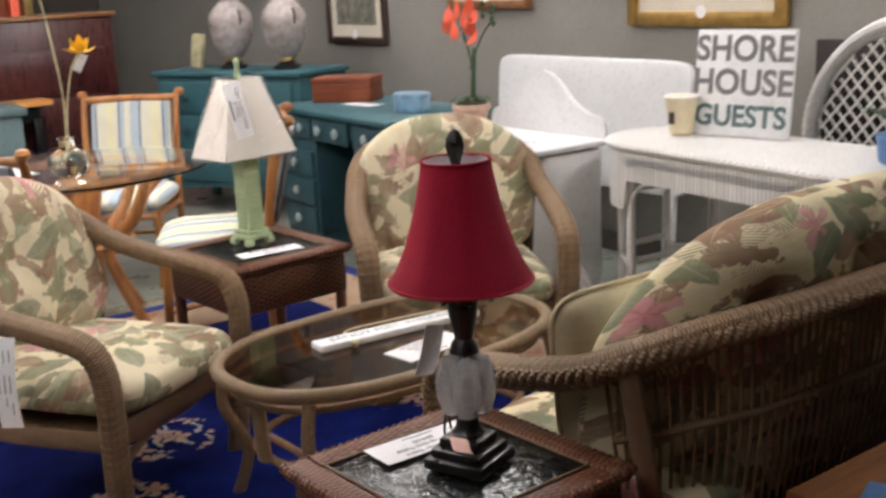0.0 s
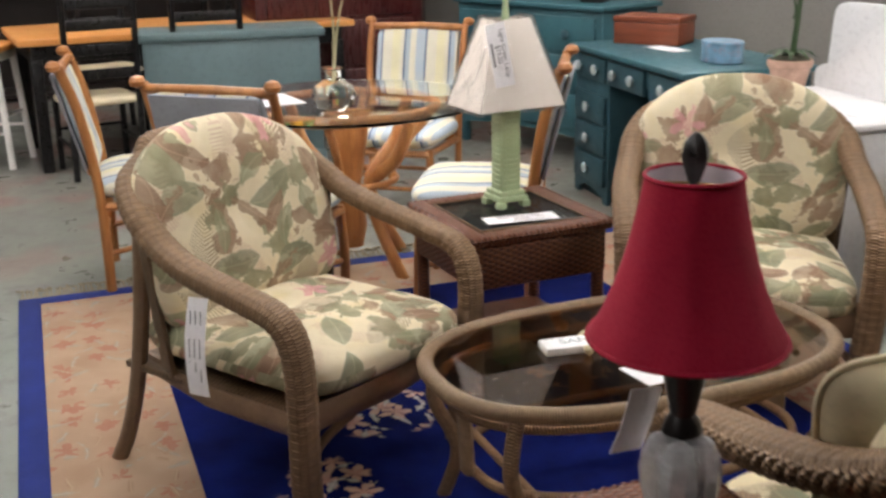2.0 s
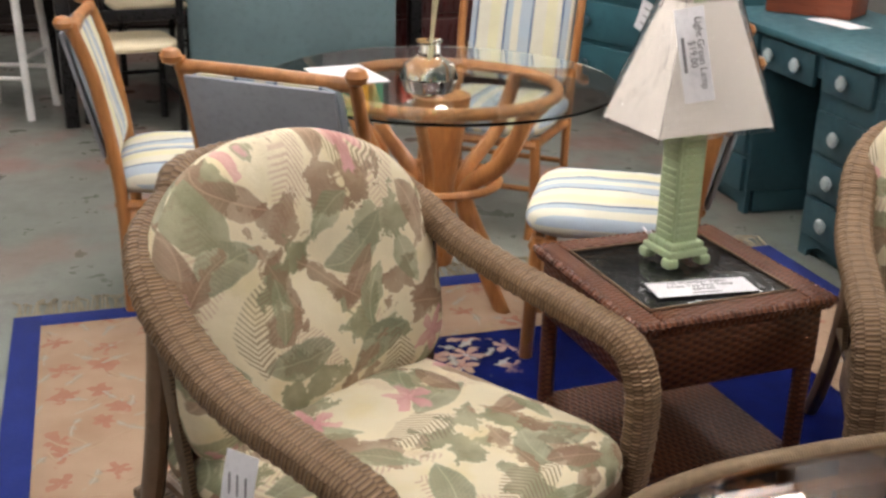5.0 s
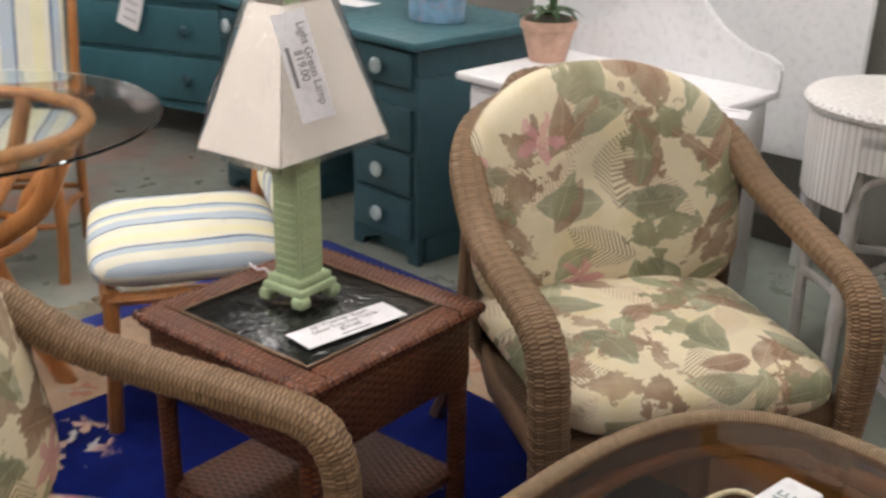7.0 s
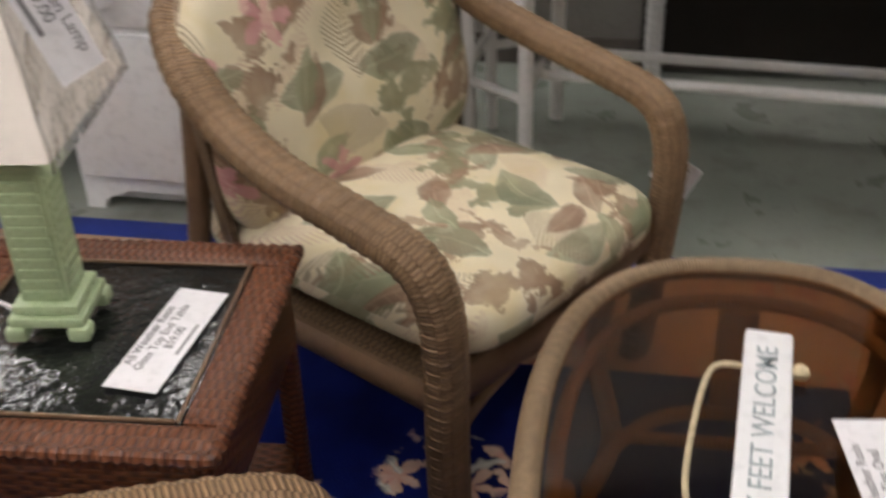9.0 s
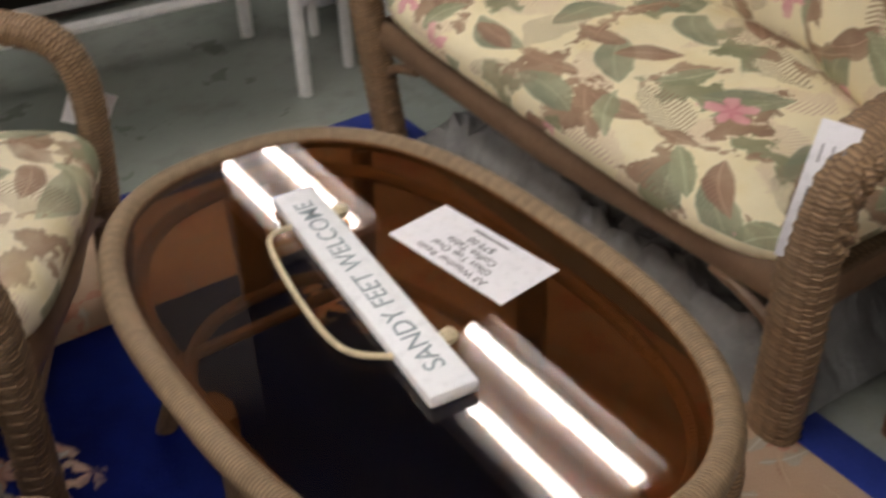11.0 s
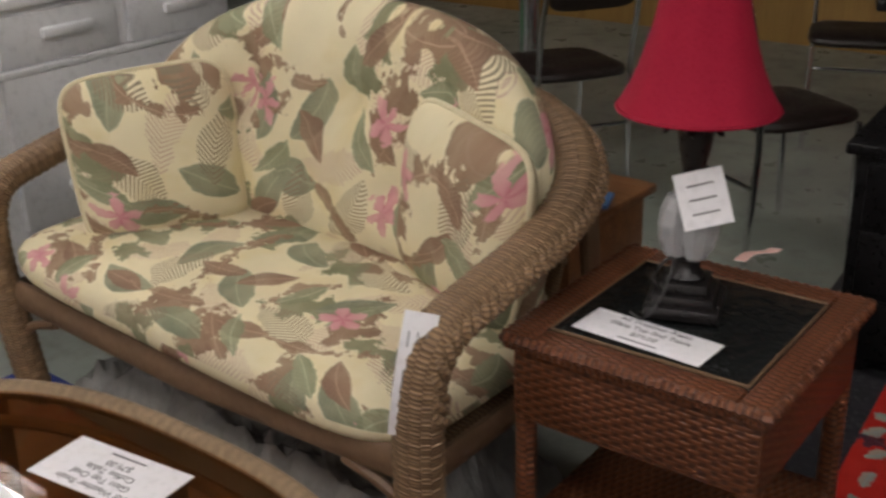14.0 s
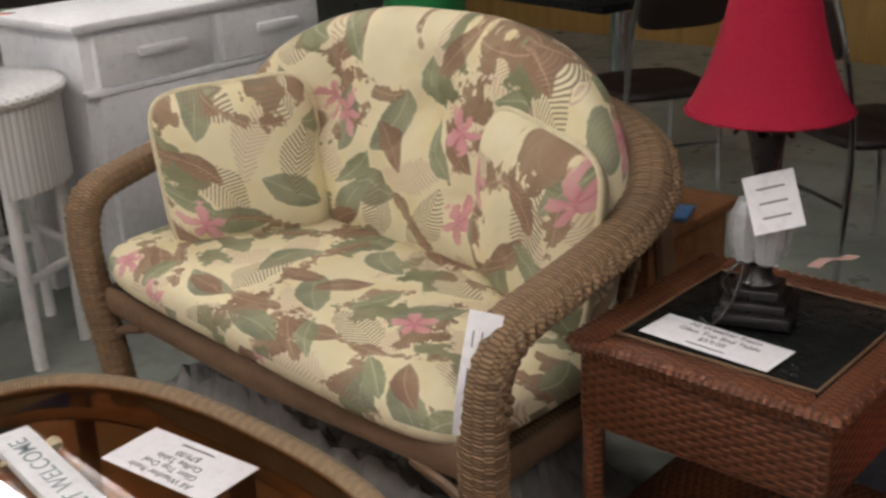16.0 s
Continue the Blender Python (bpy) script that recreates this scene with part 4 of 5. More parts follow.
def shade_shell(profile, k, segs=48):
    rows = []
    for r, z in profile:
        rows.append([Vector((r * k * (1 + 0.012 * math.cos(8 * 2 * math.pi * j / segs)) * math.cos(2 * math.pi * j / segs), r * k * (1 + 0.012 * math.cos(8 * 2 * math.pi * j / segs)) * math.sin(2 * math.pi * j / segs), z)) for j in range(segs)])
    return sheet(rows, 0.0018, True)


sh = part("shade", shade_shell(prof, 1.0), M_RED_SHADE, rl, "crimson fabric bell shade")
part("lining", shade_shell(prof, 0.982), M_LINING, sh, "white shade lining")
for r, z in ((0.138, 0.379), (0.0655, 0.609)):
    ring = [Vector((r * math.cos(w * math.pi / 24), r * math.sin(w * math.pi / 24), z)) for w in range(48)]
    part("trim", sweep(ring, 0.0035, sides=6, closed=True), M_RED_SHADE, sh)
for k in range(3):
    a = k * 2.094
    part("spider_arm", sweep([Vector((0, 0, 0.599)), Vector((0.064 * math.cos(a), 0.064 * math.sin(a), 0.604))], 0.002, sides=6), M_BRASS, sh)
part("finial", lathe([(0.006, 0.594), (0.01, 0.607), (0.015, 0.622), (0.018, 0.637), (0.015, 0.653), (0.008, 0.664), (0.002, 0.668)], 14, lobes=6, lobe=0.1), M_BLACK, rl, "black carved finial")
cord = spline([(-0.06, 0.03, 0.05), (-0.08, 0.05, 0.09), (-0.055, 0.02, 0.12), (-0.075, 0.03, 0.06), (-0.09, 0.06, 0.012), (-0.06, 0.09, 0.006)], 8)
part("cord", sweep(resample(cord, 0.006), 0.0028, sides=6), M_BLACK, rl)
hang_tag(pose(0.818, -0.978, 0.845, 0, 0, -62) @ pose(0, 0, 0, -12, -16, 0), 0.085, 0.1, "white handwritten tag hanging from the crimson lamp", 3, 0.006)
pk = sheet([[Vector((0.085 * i / 6, 0.035 * (j / 3 - 0.5), 0.006 * math.sin(i * 0.9))) for j in range(4)] for i in range(7)], 0.001)
single("pink_tag", pk, M_PINK, pose(0.923, -1.023, 0.653, -15, -8, -25), "pink paper tag tied to the lamp base", "tag")

gl_ = thing("green_lamp", pose(-1.195, -0.345, 0.561, 0, 0, 8), "pale green ceramic column lamp with an ivory shade in plastic", "table lamp")
bb = box(0, 0, 0.03, 0.11, 0.11, 0.018, 0.005)
box(0, 0, 0.047, 0.096, 0.096, 0.018, 0.006, bb)
part("base", bb, M_GREEN, gl_)
for sx in (-1, 1):
    for sy in (-1, 1):
        part("foot", box(sx * 0.045, sy * 0.045, 0.012, 0.032, 0.032, 0.024, 0.007), M_GREEN, gl_)
part("column", box(0, 0, 0.19, 0.07, 0.07, 0.28, 0.004), M_GREEN, gl_)
for i in range(15):
    for r in (0, 90, 180, 270):
        rb_ = pose(0, 0, 0, 0, 0, r) @ pose(0, -0.0345, 0.068 + i * 0.0172, 8, 0, 0)
        part("rib", box(0, 0, 0, 0.054, 0.005, 0.0145, 0.0015), M_GREEN, gl_, "", rb_)
part("capital", box(0, 0, 0.335, 0.08, 0.08, 0.014, 0.004), M_GREEN, gl_)
part("harp_rod", sweep([Vector((0, 0, 0.33)), Vector((0, 0, 0.61))], 0.006, sides=8), M_BRASS, gl_)


def pyramid(w0, d0, w1, d1, z0, z1, k=0.0, n=6, wob=0.0):
    rows = []
    for i in range(n + 1):
        f = i / n
        w, d = (w0 + (w1 - w0) * f) / 2 + k, (d0 + (d1 - d0) * f) / 2 + k
        ring = []
        for a, b in (((-1, -1), (1, -1)), ((1, -1), (1, 1)), ((1, 1), (-1, 1)), ((-1, 1), (-1, -1))):
            for q in range(6):
                g = q / 6
                p = Vector(((a[0] + (b[0] - a[0]) * g) * w, (a[1] + (b[1] - a[1]) * g) * d, z0 + (z1 - z0) * f))
                if wob:
                    p += Vector((noise.noise(p * 30), noise.noise(p * 30 + Vector((9, 0, 0))), 0)) * wob
                ring.append(p)
        rows.append(ring)
    return sheet(rows, 0.0018, True)


gs = part("shade", pyramid(0.215, 0.31, 0.085, 0.13, 0.335, 0.61), M_SHADE, gl_, "ivory rectangular shade", smooth=False)
pw = part("plastic_cover", pyramid(0.215, 0.31, 0.085, 0.13, 0.325, 0.622, 0.008, 10, 0.005), M_PLASTIC, gs, "clear crinkled plastic cover", smooth=False)
pw.visible_shadow = False
part("finial", lathe([(0.008, 0.585), (0.014, 0.6), (0.012, 0.625), (0.009, 0.655), (0.012, 0.67), (0.003, 0.685)], 12), M_GREEN, gl_, "pale green finial")
part("cord", sweep(resample(spline([(-0.05, -0.02, 0.03), (-0.1, 0.0, 0.035), (-0.15, 0.03, 0.01), (-0.2, 0.05, 0.006)], 8), 0.01), 0.003, sides=6), M_LINING, gl_, "white cord")
tg = thing("lamp_price_tag", pose(-1.118, -0.415, 1.165, 0, 0, 58) @ pose(0, 0, 0, -20, -14, 0), "white paper price tag hanging on the lamp shade", "price tag", "price tags")
part("paper", sheet([[Vector((0.062 * (j / 4 - 0.5), -0.004 * math.sin(i * 0.5), -0.2 * i / 8)) for j in range(5)] for i in range(9)], 0.0012), M_PAPER, tg)
for k, wd in enumerate(("Light Green Lamp", "$19.00")):
    text(wd, 0.021, pose(0.016 - 0.018 * k, -0.0062, -0.1, 90, 0, 0) @ pose(0, 0, 0, 0, 0, -90), tg, M_INK)
part("code_bar", box(-0.02, -0.0055, -0.1, 0.007, 0.001, 0.075, 0), M_INK, tg)


# ---------------------------------------------------------------- striped dining set
def dining_chair(m, label):
    t = thing("rattan_chair", m, label, "chair", "rattan dining chairs")
    for s in (-1, 1):
        part("back_post", sweep(resample(spline([(-0.22, s * 0.235, 0.0), (-0.225, s * 0.24, 0.42), (-0.27, s * 0.25, 0.75), (-0.33, s * 0.25, 0.94)], 8), 0.02), 0.02, 0.017, 10), M_RATTAN, t)
        part("front_leg", sweep(resample(spline([(0.22, s * 0.225, 0.0), (0.21, s * 0.235, 0.2), (0.2, s * 0.225, 0.4)], 6), 0.02), 0.02, sides=10), M_RATTAN, t)
        part("side_rail", sweep([Vector((-0.23, s * 0.235, 0.37)), Vector((0.21, s * 0.23, 0.38))], 0.018, sides=8), M_RATTAN, t)
        part("side_stretcher", sweep(spline([(-0.22, s * 0.23, 0.17), (0.0, s * 0.22, 0.2), (0.21, s * 0.23, 0.17)], 6), 0.012, sides=8), M_RATTAN, t)
        part("knob", lathe([(0.004, -0.02), (0.024, -0.012), (0.03, 0.004), (0.022, 0.02), (0.004, 0.026)], 12), M_RATTAN, t, "", pose(-0.345, s * 0.265, 0.945))
    part("top_rail", sweep([Vector((-0.322, -0.26, 0.92)), Vector((-0.33, 0, 0.925)), Vector((-0.322, 0.26, 0.92))], 0.019, sides=10), M_RATTAN, t)
    part("back_bar", sweep([Vector((-0.25, -0.24, 0.52)), Vector((-0.25, 0.24, 0.52))], 0.014, sides=8), M_RATTAN, t)
    for x in (-0.23, 0.21):
        part("seat_rail", sweep([Vector((x, -0.235, 0.375)), Vector((x, 0.235, 0.375))], 0.018, sides=8), M_RATTAN, t)
        part("cross_stretcher", sweep([Vector((x, -0.23, 0.2)), Vector((x, 0.23, 0.2))], 0.011, sides=8), M_RATTAN, t)
    part("seat_pad", cushion(0.52, 0.5, 0.12, corner=6, pinch=0.4, n=18, seed=3), M_STRIPE, t, "cream and blue striped seat pad", pose(0.0, 0, 0.445, 0, 0, 90))
    bm = cushion(0.44, 0.42, 0.05, corner=12, pinch=0.25, n=16)
    part("back_pad", bm, M_STRIPE, t, "cream and blue striped back pad", pose(-0.285, 0, 0.715, 0, 0, 90) @ pose(0, 0, 0, 76, 0, 0))
    part("back_lining", box(0, 0, 0, 0.43, 0.4, 0.012, 0.003), M_GREY_PAD, t, "plain grey back lining", pose(-0.315, 0, 0.715, 0, 0, 90) @ pose(0, 0, 0, 76, 0, 0))
    return t


dc = dining_chair(pose(-3.13, -0.1, 0, 0, 0, -38), "honey rattan dining chair with striped pads beside the glass table")
for x, y, r in ((-2.0, -1.01, 140), (-2.68, -1.33, 84), (-1.92, -0.15, 241)):
    copy_thing(dc, pose(x, y, 0, 0, 0, r))

dt = thing("dining_table", pose(-2.43, -0.55, 0), "round glass dining table on a honey rattan base", "table")
dg = part("glass_top", lathe([(0.575, 0.728), (0.58, 0.733), (0.575, 0.738)], 64), M_CLEAR, dt, "round clear glass top", smooth=False)
dg.visible_shadow = False
ring = [Vector((0.38 * math.cos(w * math.pi / 32), 0.38 * math.sin(w * math.pi / 32), 0.706)) for w in range(64)]
part("top_ring", sweep(ring, 0.02, sides=10, closed=True), M_RATTAN, dt)
ring = [Vector((0.2 * math.cos(w * math.pi / 32), 0.2 * math.sin(w * math.pi / 32), 0.4)) for w in range(64)]
part("middle_ring", sweep(ring, 0.015, sides=8, closed=True), M_RATTAN, dt)
for k in range(4):
    a = k * math.pi / 2 + 0.5
    c, s = math.cos(a), math.sin(a)
    part("leg", sweep(resample(spline([(0.375 * c, 0.375 * s, 0.69), (0.28 * c, 0.28 * s, 0.52), (0.12 * c, 0.12 * s, 0.38), (0.18 * c, 0.18 * s, 0.2), (0.31 * c, 0.31 * s, 0.0)], 8), 0.02), 0.022, 0.03, 10), M_RATTAN, dt)
    part("inner_leg", sweep(resample(spline([(0.365 * math.cos(a + 0.6), 0.365 * math.sin(a + 0.6), 0.69), (0.2 * math.cos(a + 0.6), 0.2 * math.sin(a + 0.6), 0.5), (0.19 * math.cos(a + 0.6), 0.19 * math.sin(a + 0.6), 0.39)], 8), 0.02), 0.018, sides=8), M_RATTAN, dt)
part("core", lathe([(0.05, 0.1), (0.07, 0.2), (0.05, 0.38), (0.07, 0.5), (0.1, 0.68)], 16), M_RATTAN, dt)
single("paper_sign", box(0, 0, 0.0012, 0.28, 0.2, 0.002, 0.0005), M_PAPER, pose(-2.55, -0.84, 0.739, 0, 0, 8), "white paper sign lying on the glass table", "paper sign")

fv = thing("flower_vase", pose(-2.2, -0.66, 0.739), "clear glass vase holding two yellow artificial flowers", "vase")
vz = [(0.03, 0.0), (0.075, 0.02), (0.09, 0.06), (0.075, 0.1), (0.035, 0.125), (0.03, 0.16), (0.045, 0.17)]
part("glass_bowl", lathe(vz, 24), M_CLEAR, fv, "clear round glass vase").visible_shadow = False
for pts, in (([(0, 0, 0.1), (0.0, 0.01, 0.35), (-0.01, -0.02, 0.68), (0.0, -0.05, 0.8)],), ([(0, 0, 0.1), (0.01, 0.02, 0.3), (0.03, 0.05, 0.45), (0.02, 0.1, 0.52)],)):
    part("stem", sweep(spline(pts, 8), 0.005, sides=6), M_STONE, fv, "pale green stem")
    end = Vector(pts[-1])
    for k in range(14):
        a = k * 2.4
        bm = sheet([[Vector((0.02 * s * math.sin(0.3 + i * 0.65), 0.014 * i, 0.004 * i * i * 0.6)) for s in (-1, 0, 1)] for i in range(5)], 0.0015)
        part("petal", bm, M_YELLOW, fv, "yellow petal", Matrix.Translation(end) @ pose(0, 0, 0, -20 + 40 * (k % 3), 0, math.degrees(a)))
hang_tag(pose(-2.18, -0.55, 1.25, 0, 0, 60) @ pose(0, 0, 0, 0, 30, 0), 0.045, 0.08, "white tag hanging from the yellow flowers", 1, 0.004)


# ---------------------------------------------------------------- furniture along the north wall
def drawer(cx, cz, w, h, y, material, knob, parent, knobs=(0.0,)):
    d = part("drawer", box(cx, y - 0.008, cz, w, 0.022, h, 0.004), material, parent)
    for kx in knobs:
        part("knob", lathe([(0.007, 0.0), (0.009, 0.012), (0.026, 0.016), (0.03, 0.024), (0.02, 0.034), (0.004, 0.036)], 10), knob, d, "clear glass knob" if knob is M_KNOB else "", pose(cx + kx, y - 0.018, cz, 90, 0, 0), smooth=False)
    return d


def bracket_foot(cx, y, w, parent, material):
    """A low plinth with a shaped cut-out."""
    bm = bmesh.new()
    pts = [(-w / 2, 0), (-w / 2 + 0.05, 0), (-w / 2 + 0.06, 0.03), (-w / 2 + 0.1, 0.045), (-w / 2 + 0.13, 0.06), (w / 2 - 0.13, 0.06), (w / 2 - 0.1, 0.045), (w / 2 - 0.06, 0.03), (w / 2 - 0.05, 0), (w / 2, 0), (w / 2, 0.1), (-w / 2, 0.1)]
    f = bm.faces.new([bm.verts.new((cx + px, y, pz)) for px, pz in pts])
    r = bmesh.ops.extrude_face_region(bm, geom=[f])
    bmesh.ops.translate(bm, vec=(0, 0.022, 0), verts=[v for v in r["geom"] if isinstance(v, bmesh.types.BMVert)])
    bmesh.ops.recalc_face_normals(bm, faces=bm.faces)
    return part("plinth", bm, material, parent, smooth=False)


dk = thing("teal_desk", pose(-2.7, 0.91, 0, 0, 0, -3.5), "teal painted kneehole desk with clear glass knobs", "desk")
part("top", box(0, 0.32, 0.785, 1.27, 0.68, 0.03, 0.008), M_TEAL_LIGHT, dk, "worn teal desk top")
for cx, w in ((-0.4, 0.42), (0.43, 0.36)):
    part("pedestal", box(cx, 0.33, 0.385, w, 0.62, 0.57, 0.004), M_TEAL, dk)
    bracket_foot(cx, 0.02, w, dk, M_TEAL)
    part("plinth_back", box(cx, 0.35, 0.05, w - 0.004, 0.58, 0.096, 0.002), M_TEAL, dk)
    for i in range(3):
        drawer(cx, 0.165 + i * 0.163, w - 0.05, 0.145, 0.02, M_TEAL, M_KNOB, dk)
part("upper_case", box(0, 0.33, 0.72, 1.22, 0.62, 0.1, 0.003), M_TEAL, dk)
for cx, w in ((-0.4, 0.37), (0.015, 0.4), (0.43, 0.31)):
    drawer(cx, 0.695, w, 0.12, 0.02, M_TEAL, M_KNOB, dk, (-0.1, 0.1) if cx < 0.3 else (0.0,))
part("back_board", box(0, 0.64, 0.4, 1.2, 0.012, 0.72, 0.002), M_TEAL, dk)

td = thing("teal_dresser", pose(-4.24, 1.07, 0, 0, 0, 22), "teal painted dresser with a shaped apron", "dresser")
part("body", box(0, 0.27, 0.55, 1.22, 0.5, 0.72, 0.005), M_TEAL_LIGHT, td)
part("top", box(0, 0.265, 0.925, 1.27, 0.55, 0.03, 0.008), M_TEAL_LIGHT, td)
for i in range(3):
    drawer(0, 0.31 + 0.23 * i, 1.12, 0.2, 0.02, M_TEAL_LIGHT, M_TEAL, td, (-0.35, 0.35))
for sx in (-1, 1):
    for y in (0.05, 0.48):
        part("leg", box(sx * 0.585, y, 0.1, 0.05, 0.05, 0.2, 0.006), M_TEAL_LIGHT, td)
ap = bmesh.new()
f = ap.faces.new([ap.verts.new((-0.6 + 1.2 * i / 20, 0.02, 0.12 + 0.05 * math.sin(math.pi * i / 20) ** 0.6)) for i in range(21)] + [ap.verts.new((0.6, 0.02, 0.21)), ap.verts.new((-0.6, 0.02, 0.21))])
r = bmesh.ops.extrude_face_region(ap, geom=[f])
bmesh.ops.translate(ap, vec=(0, 0.02, 0), verts=[v for v in r["geom"] if isinstance(v, bmesh.types.BMVert)])
bmesh.ops.recalc_face_normals(ap, faces=ap.faces)
part("apron", ap, M_TEAL_LIGHT, td, smooth=False)
hang_tag(pose(-4.13, 1.075, 0.69, 0, 0, 22) @ pose(0, 0, 0, 0, 20, 0), 0.12, 0.16, "white paper tag hanging on the teal dresser", 3, 0.01)


def urn(m):
    t = thing("urn_lamp", m, "mottled grey urn on a dark bronze foot", "urn", "grey urns")
    part("body", lathe([(0.05, 0.07), (0.085, 0.1), (0.125, 0.18), (0.145, 0.28), (0.14, 0.36), (0.09, 0.42), (0.055, 0.45), (0.065, 0.47)], 24), M_URN, t)
    part("collar", lathe([(0.05, 0.05), (0.058, 0.058), (0.055, 0.075), (0.04, 0.08)], 16), M_BRASS, t)
    part("foot", lathe([(0.085, 0.0), (0.088, 0.02), (0.06, 0.035), (0.045, 0.055)], 16, lobes=4, lobe=0.12), M_BLACK, t)
    for s in (-1, 1):
        part("handle", sweep(spline([(s * 0.08, 0, 0.39), (s * 0.135, 0, 0.37), (s * 0.14, 0, 0.3), (s * 0.115, 0, 0.25)], 6), 0.009, sides=6), M_BLACK, t)
    return t


urn(pose(-4.43, 1.26, 0.941))
urn(pose(-4.01, 1.43, 0.941))
single("stone_plaque", box(0, 0, 0.115, 0.1, 0.04, 0.23, 0.012), M_STONE, pose(-4.78, 1.15, 0.941, -6, 6, 22), "pale stone plaque leaning on the dresser top", "plaque")
bx = thing("wooden_box", pose(-3.1, 1.31, 0.801, 0, 0, 36), "reddish brown wooden box with a lid on the desk", "box")
part("body", box(0, 0, 0.055, 0.36, 0.22, 0.11, 0.004), M_CHERRY, bx)
part("lid", box(0, 0, 0.127, 0.37, 0.23, 0.03, 0.006), M_CHERRY, bx)
tn = thing("oval_tin", pose(-2.33, 1.22, 0.801), "blue painted oval tin with red flowers on the desk", "tin")
part("body", lathe([(0.098, 0.0), (0.1, 0.004), (0.1, 0.075), (0.098, 0.08)], 32, m=Matrix.Diagonal((1.15, 0.85, 1, 1))), M_TIN, tn)
part("lid", lathe([(0.103, 0.074), (0.104, 0.09), (0.1, 0.095), (0.02, 0.096)], 32, m=Matrix.Diagonal((1.15, 0.85, 1, 1))), M_TIN, tn)
single("desk_paper", box(0, 0, 0.0012, 0.26, 0.11, 0.002, 0.0005), M_PAPER, pose(-2.83, 1.23, 0.801, 0, 0, 4), "white price sheet lying on the teal desk", "paper sign")

hu = thing("white_washstand", pose(-1.48, 0.853, 0, 0, 0, -2), "white painted washstand with a curved gallery back", "washstand")
part("body", box(0, 0.275, 0.4, 0.76, 0.5, 0.6, 0.005), M_WHITE, hu)
part("top", box(0, 0.265, 0.727, 0.82, 0.56, 0.026, 0.008), M_WHITE, hu)
bracket_foot(0, 0.03, 0.76, hu, M_WHITE)
part("plinth_back", box(0, 0.3, 0.055, 0.75, 0.44, 0.09, 0.002), M_WHITE, hu)
drawer(0, 0.61, 0.68, 0.15, 0.03, M_WHITE, M_WHITE, hu, (-0.2, 0.2))
for s in (-1, 1):
    part("door", box(s * 0.173, 0.018, 0.31, 0.335, 0.022, 0.4, 0.006), M_WHITE, hu)
rows_x = [(-0.41, 0.0), (-0.41, 0.07), (-0.36, 0.1), (-0.3, 0.11), (-0.2, 0.16), (-0.1, 0.25), (0.0, 0.29), (0.1, 0.25), (0.2, 0.16), (0.3, 0.11), (0.36, 0.1), (0.41, 0.07), (0.41, 0.0)]
gb = bmesh.new()
f = gb.faces.new([gb.verts.new(p) for p in resample([Vector((p.x, 0.52, 0.74 + p.y)) for p in spline([(x, z, 0) for x, z in rows_x], 5)], 0.02)])
r = bmesh.ops.extrude_face_region(gb, geom=[f])
bmesh.ops.translate(gb, vec=(0, 0.022, 0), verts=[v for v in r["geom"] if isinstance(v, bmesh.types.BMVert)])
bmesh.ops.recalc_face_normals(gb, faces=gb.faces)
part("gallery", gb, M_WHITE, hu, "curved white gallery board", smooth=False)

pp = thing("potted_orchid", pose(-1.8, 1.2, 0.741), "coral artificial orchid in a whitewashed clay pot", "potted plant")
part("pot", lathe([(0.06, 0.0), (0.085, 0.1), (0.092, 0.105), (0.095, 0.125), (0.09, 0.135), (0.08, 0.125)], 24), M_TERRA, pp)
part("moss", lathe([(0.01, 0.12), (0.085, 0.122), (0.07, 0.14), (0.03, 0.152), (0.005, 0.155)], 16, lobes=5, lobe=0.08), M_MOSS, pp)
for k in range(10):
    bm = sheet([[Vector((0.012 * s * math.sin(0.3 + i * 0.5), 0.022 * i, 0.028 * i - 0.005 * i * i)) for s in (-1, 0, 1)] for i in range(6)], 0.0012)
    part("leaf", bm, M_LEAF, pp, "", Matrix.Translation((0, 0, 0.13)) @ pose(0, 0, 0, 0, 0, k * 39))
stem = spline([(0, 0, 0.12), (0.005, 0.01, 0.3), (-0.01, 0.0, 0.4), (-0.03, -0.02, 0.5)], 8)
part("stem", sweep(stem, 0.006, sides=6), M_LEAF, pp)
part("stake", sweep([Vector((0.01, 0, 0.12)), Vector((0.015, 0.02, 0.4))], 0.014, sides=8, shape=ribs(0.05, 0.3)), M_LEAF, pp, "leafy dark green stem")
part("bud_stem", sweep(spline([(0, 0, 0.3), (0.06, 0.03, 0.45), (0.11, 0.05, 0.52)], 6), 0.004, sides=6), M_LEAF, pp)
for k in range(12):
    a = k * 2.4
    c = Vector((-0.04 + 0.05 * math.cos(a), -0.02 + 0.05 * math.sin(a), 0.42 + 0.012 * k))
    bm = sheet([[Vector((0.03 * s * math.sin(0.3 + i * 0.65), 0.016 * i, 0.004 * i * i)) for s in (-1, 0, 1)] for i in range(5)], 0.0015)
    part("petal", bm, M_CORAL, pp, "coral petal", Matrix.Translation(c) @ pose(0, 0, 0, 20 * (k % 4), 0, math.degrees(a)))
for k in range(6):
    part("bud", lathe([(0.002, 0), (0.012, 0.01), (0.013, 0.022), (0.003, 0.034)], 8), M_LEAF, pp, "", pose(0.1 + 0.03 * math.cos(k * 2), 0.05 + 0.03 * math.sin(k * 2), 0.5 + 0.018 * k))

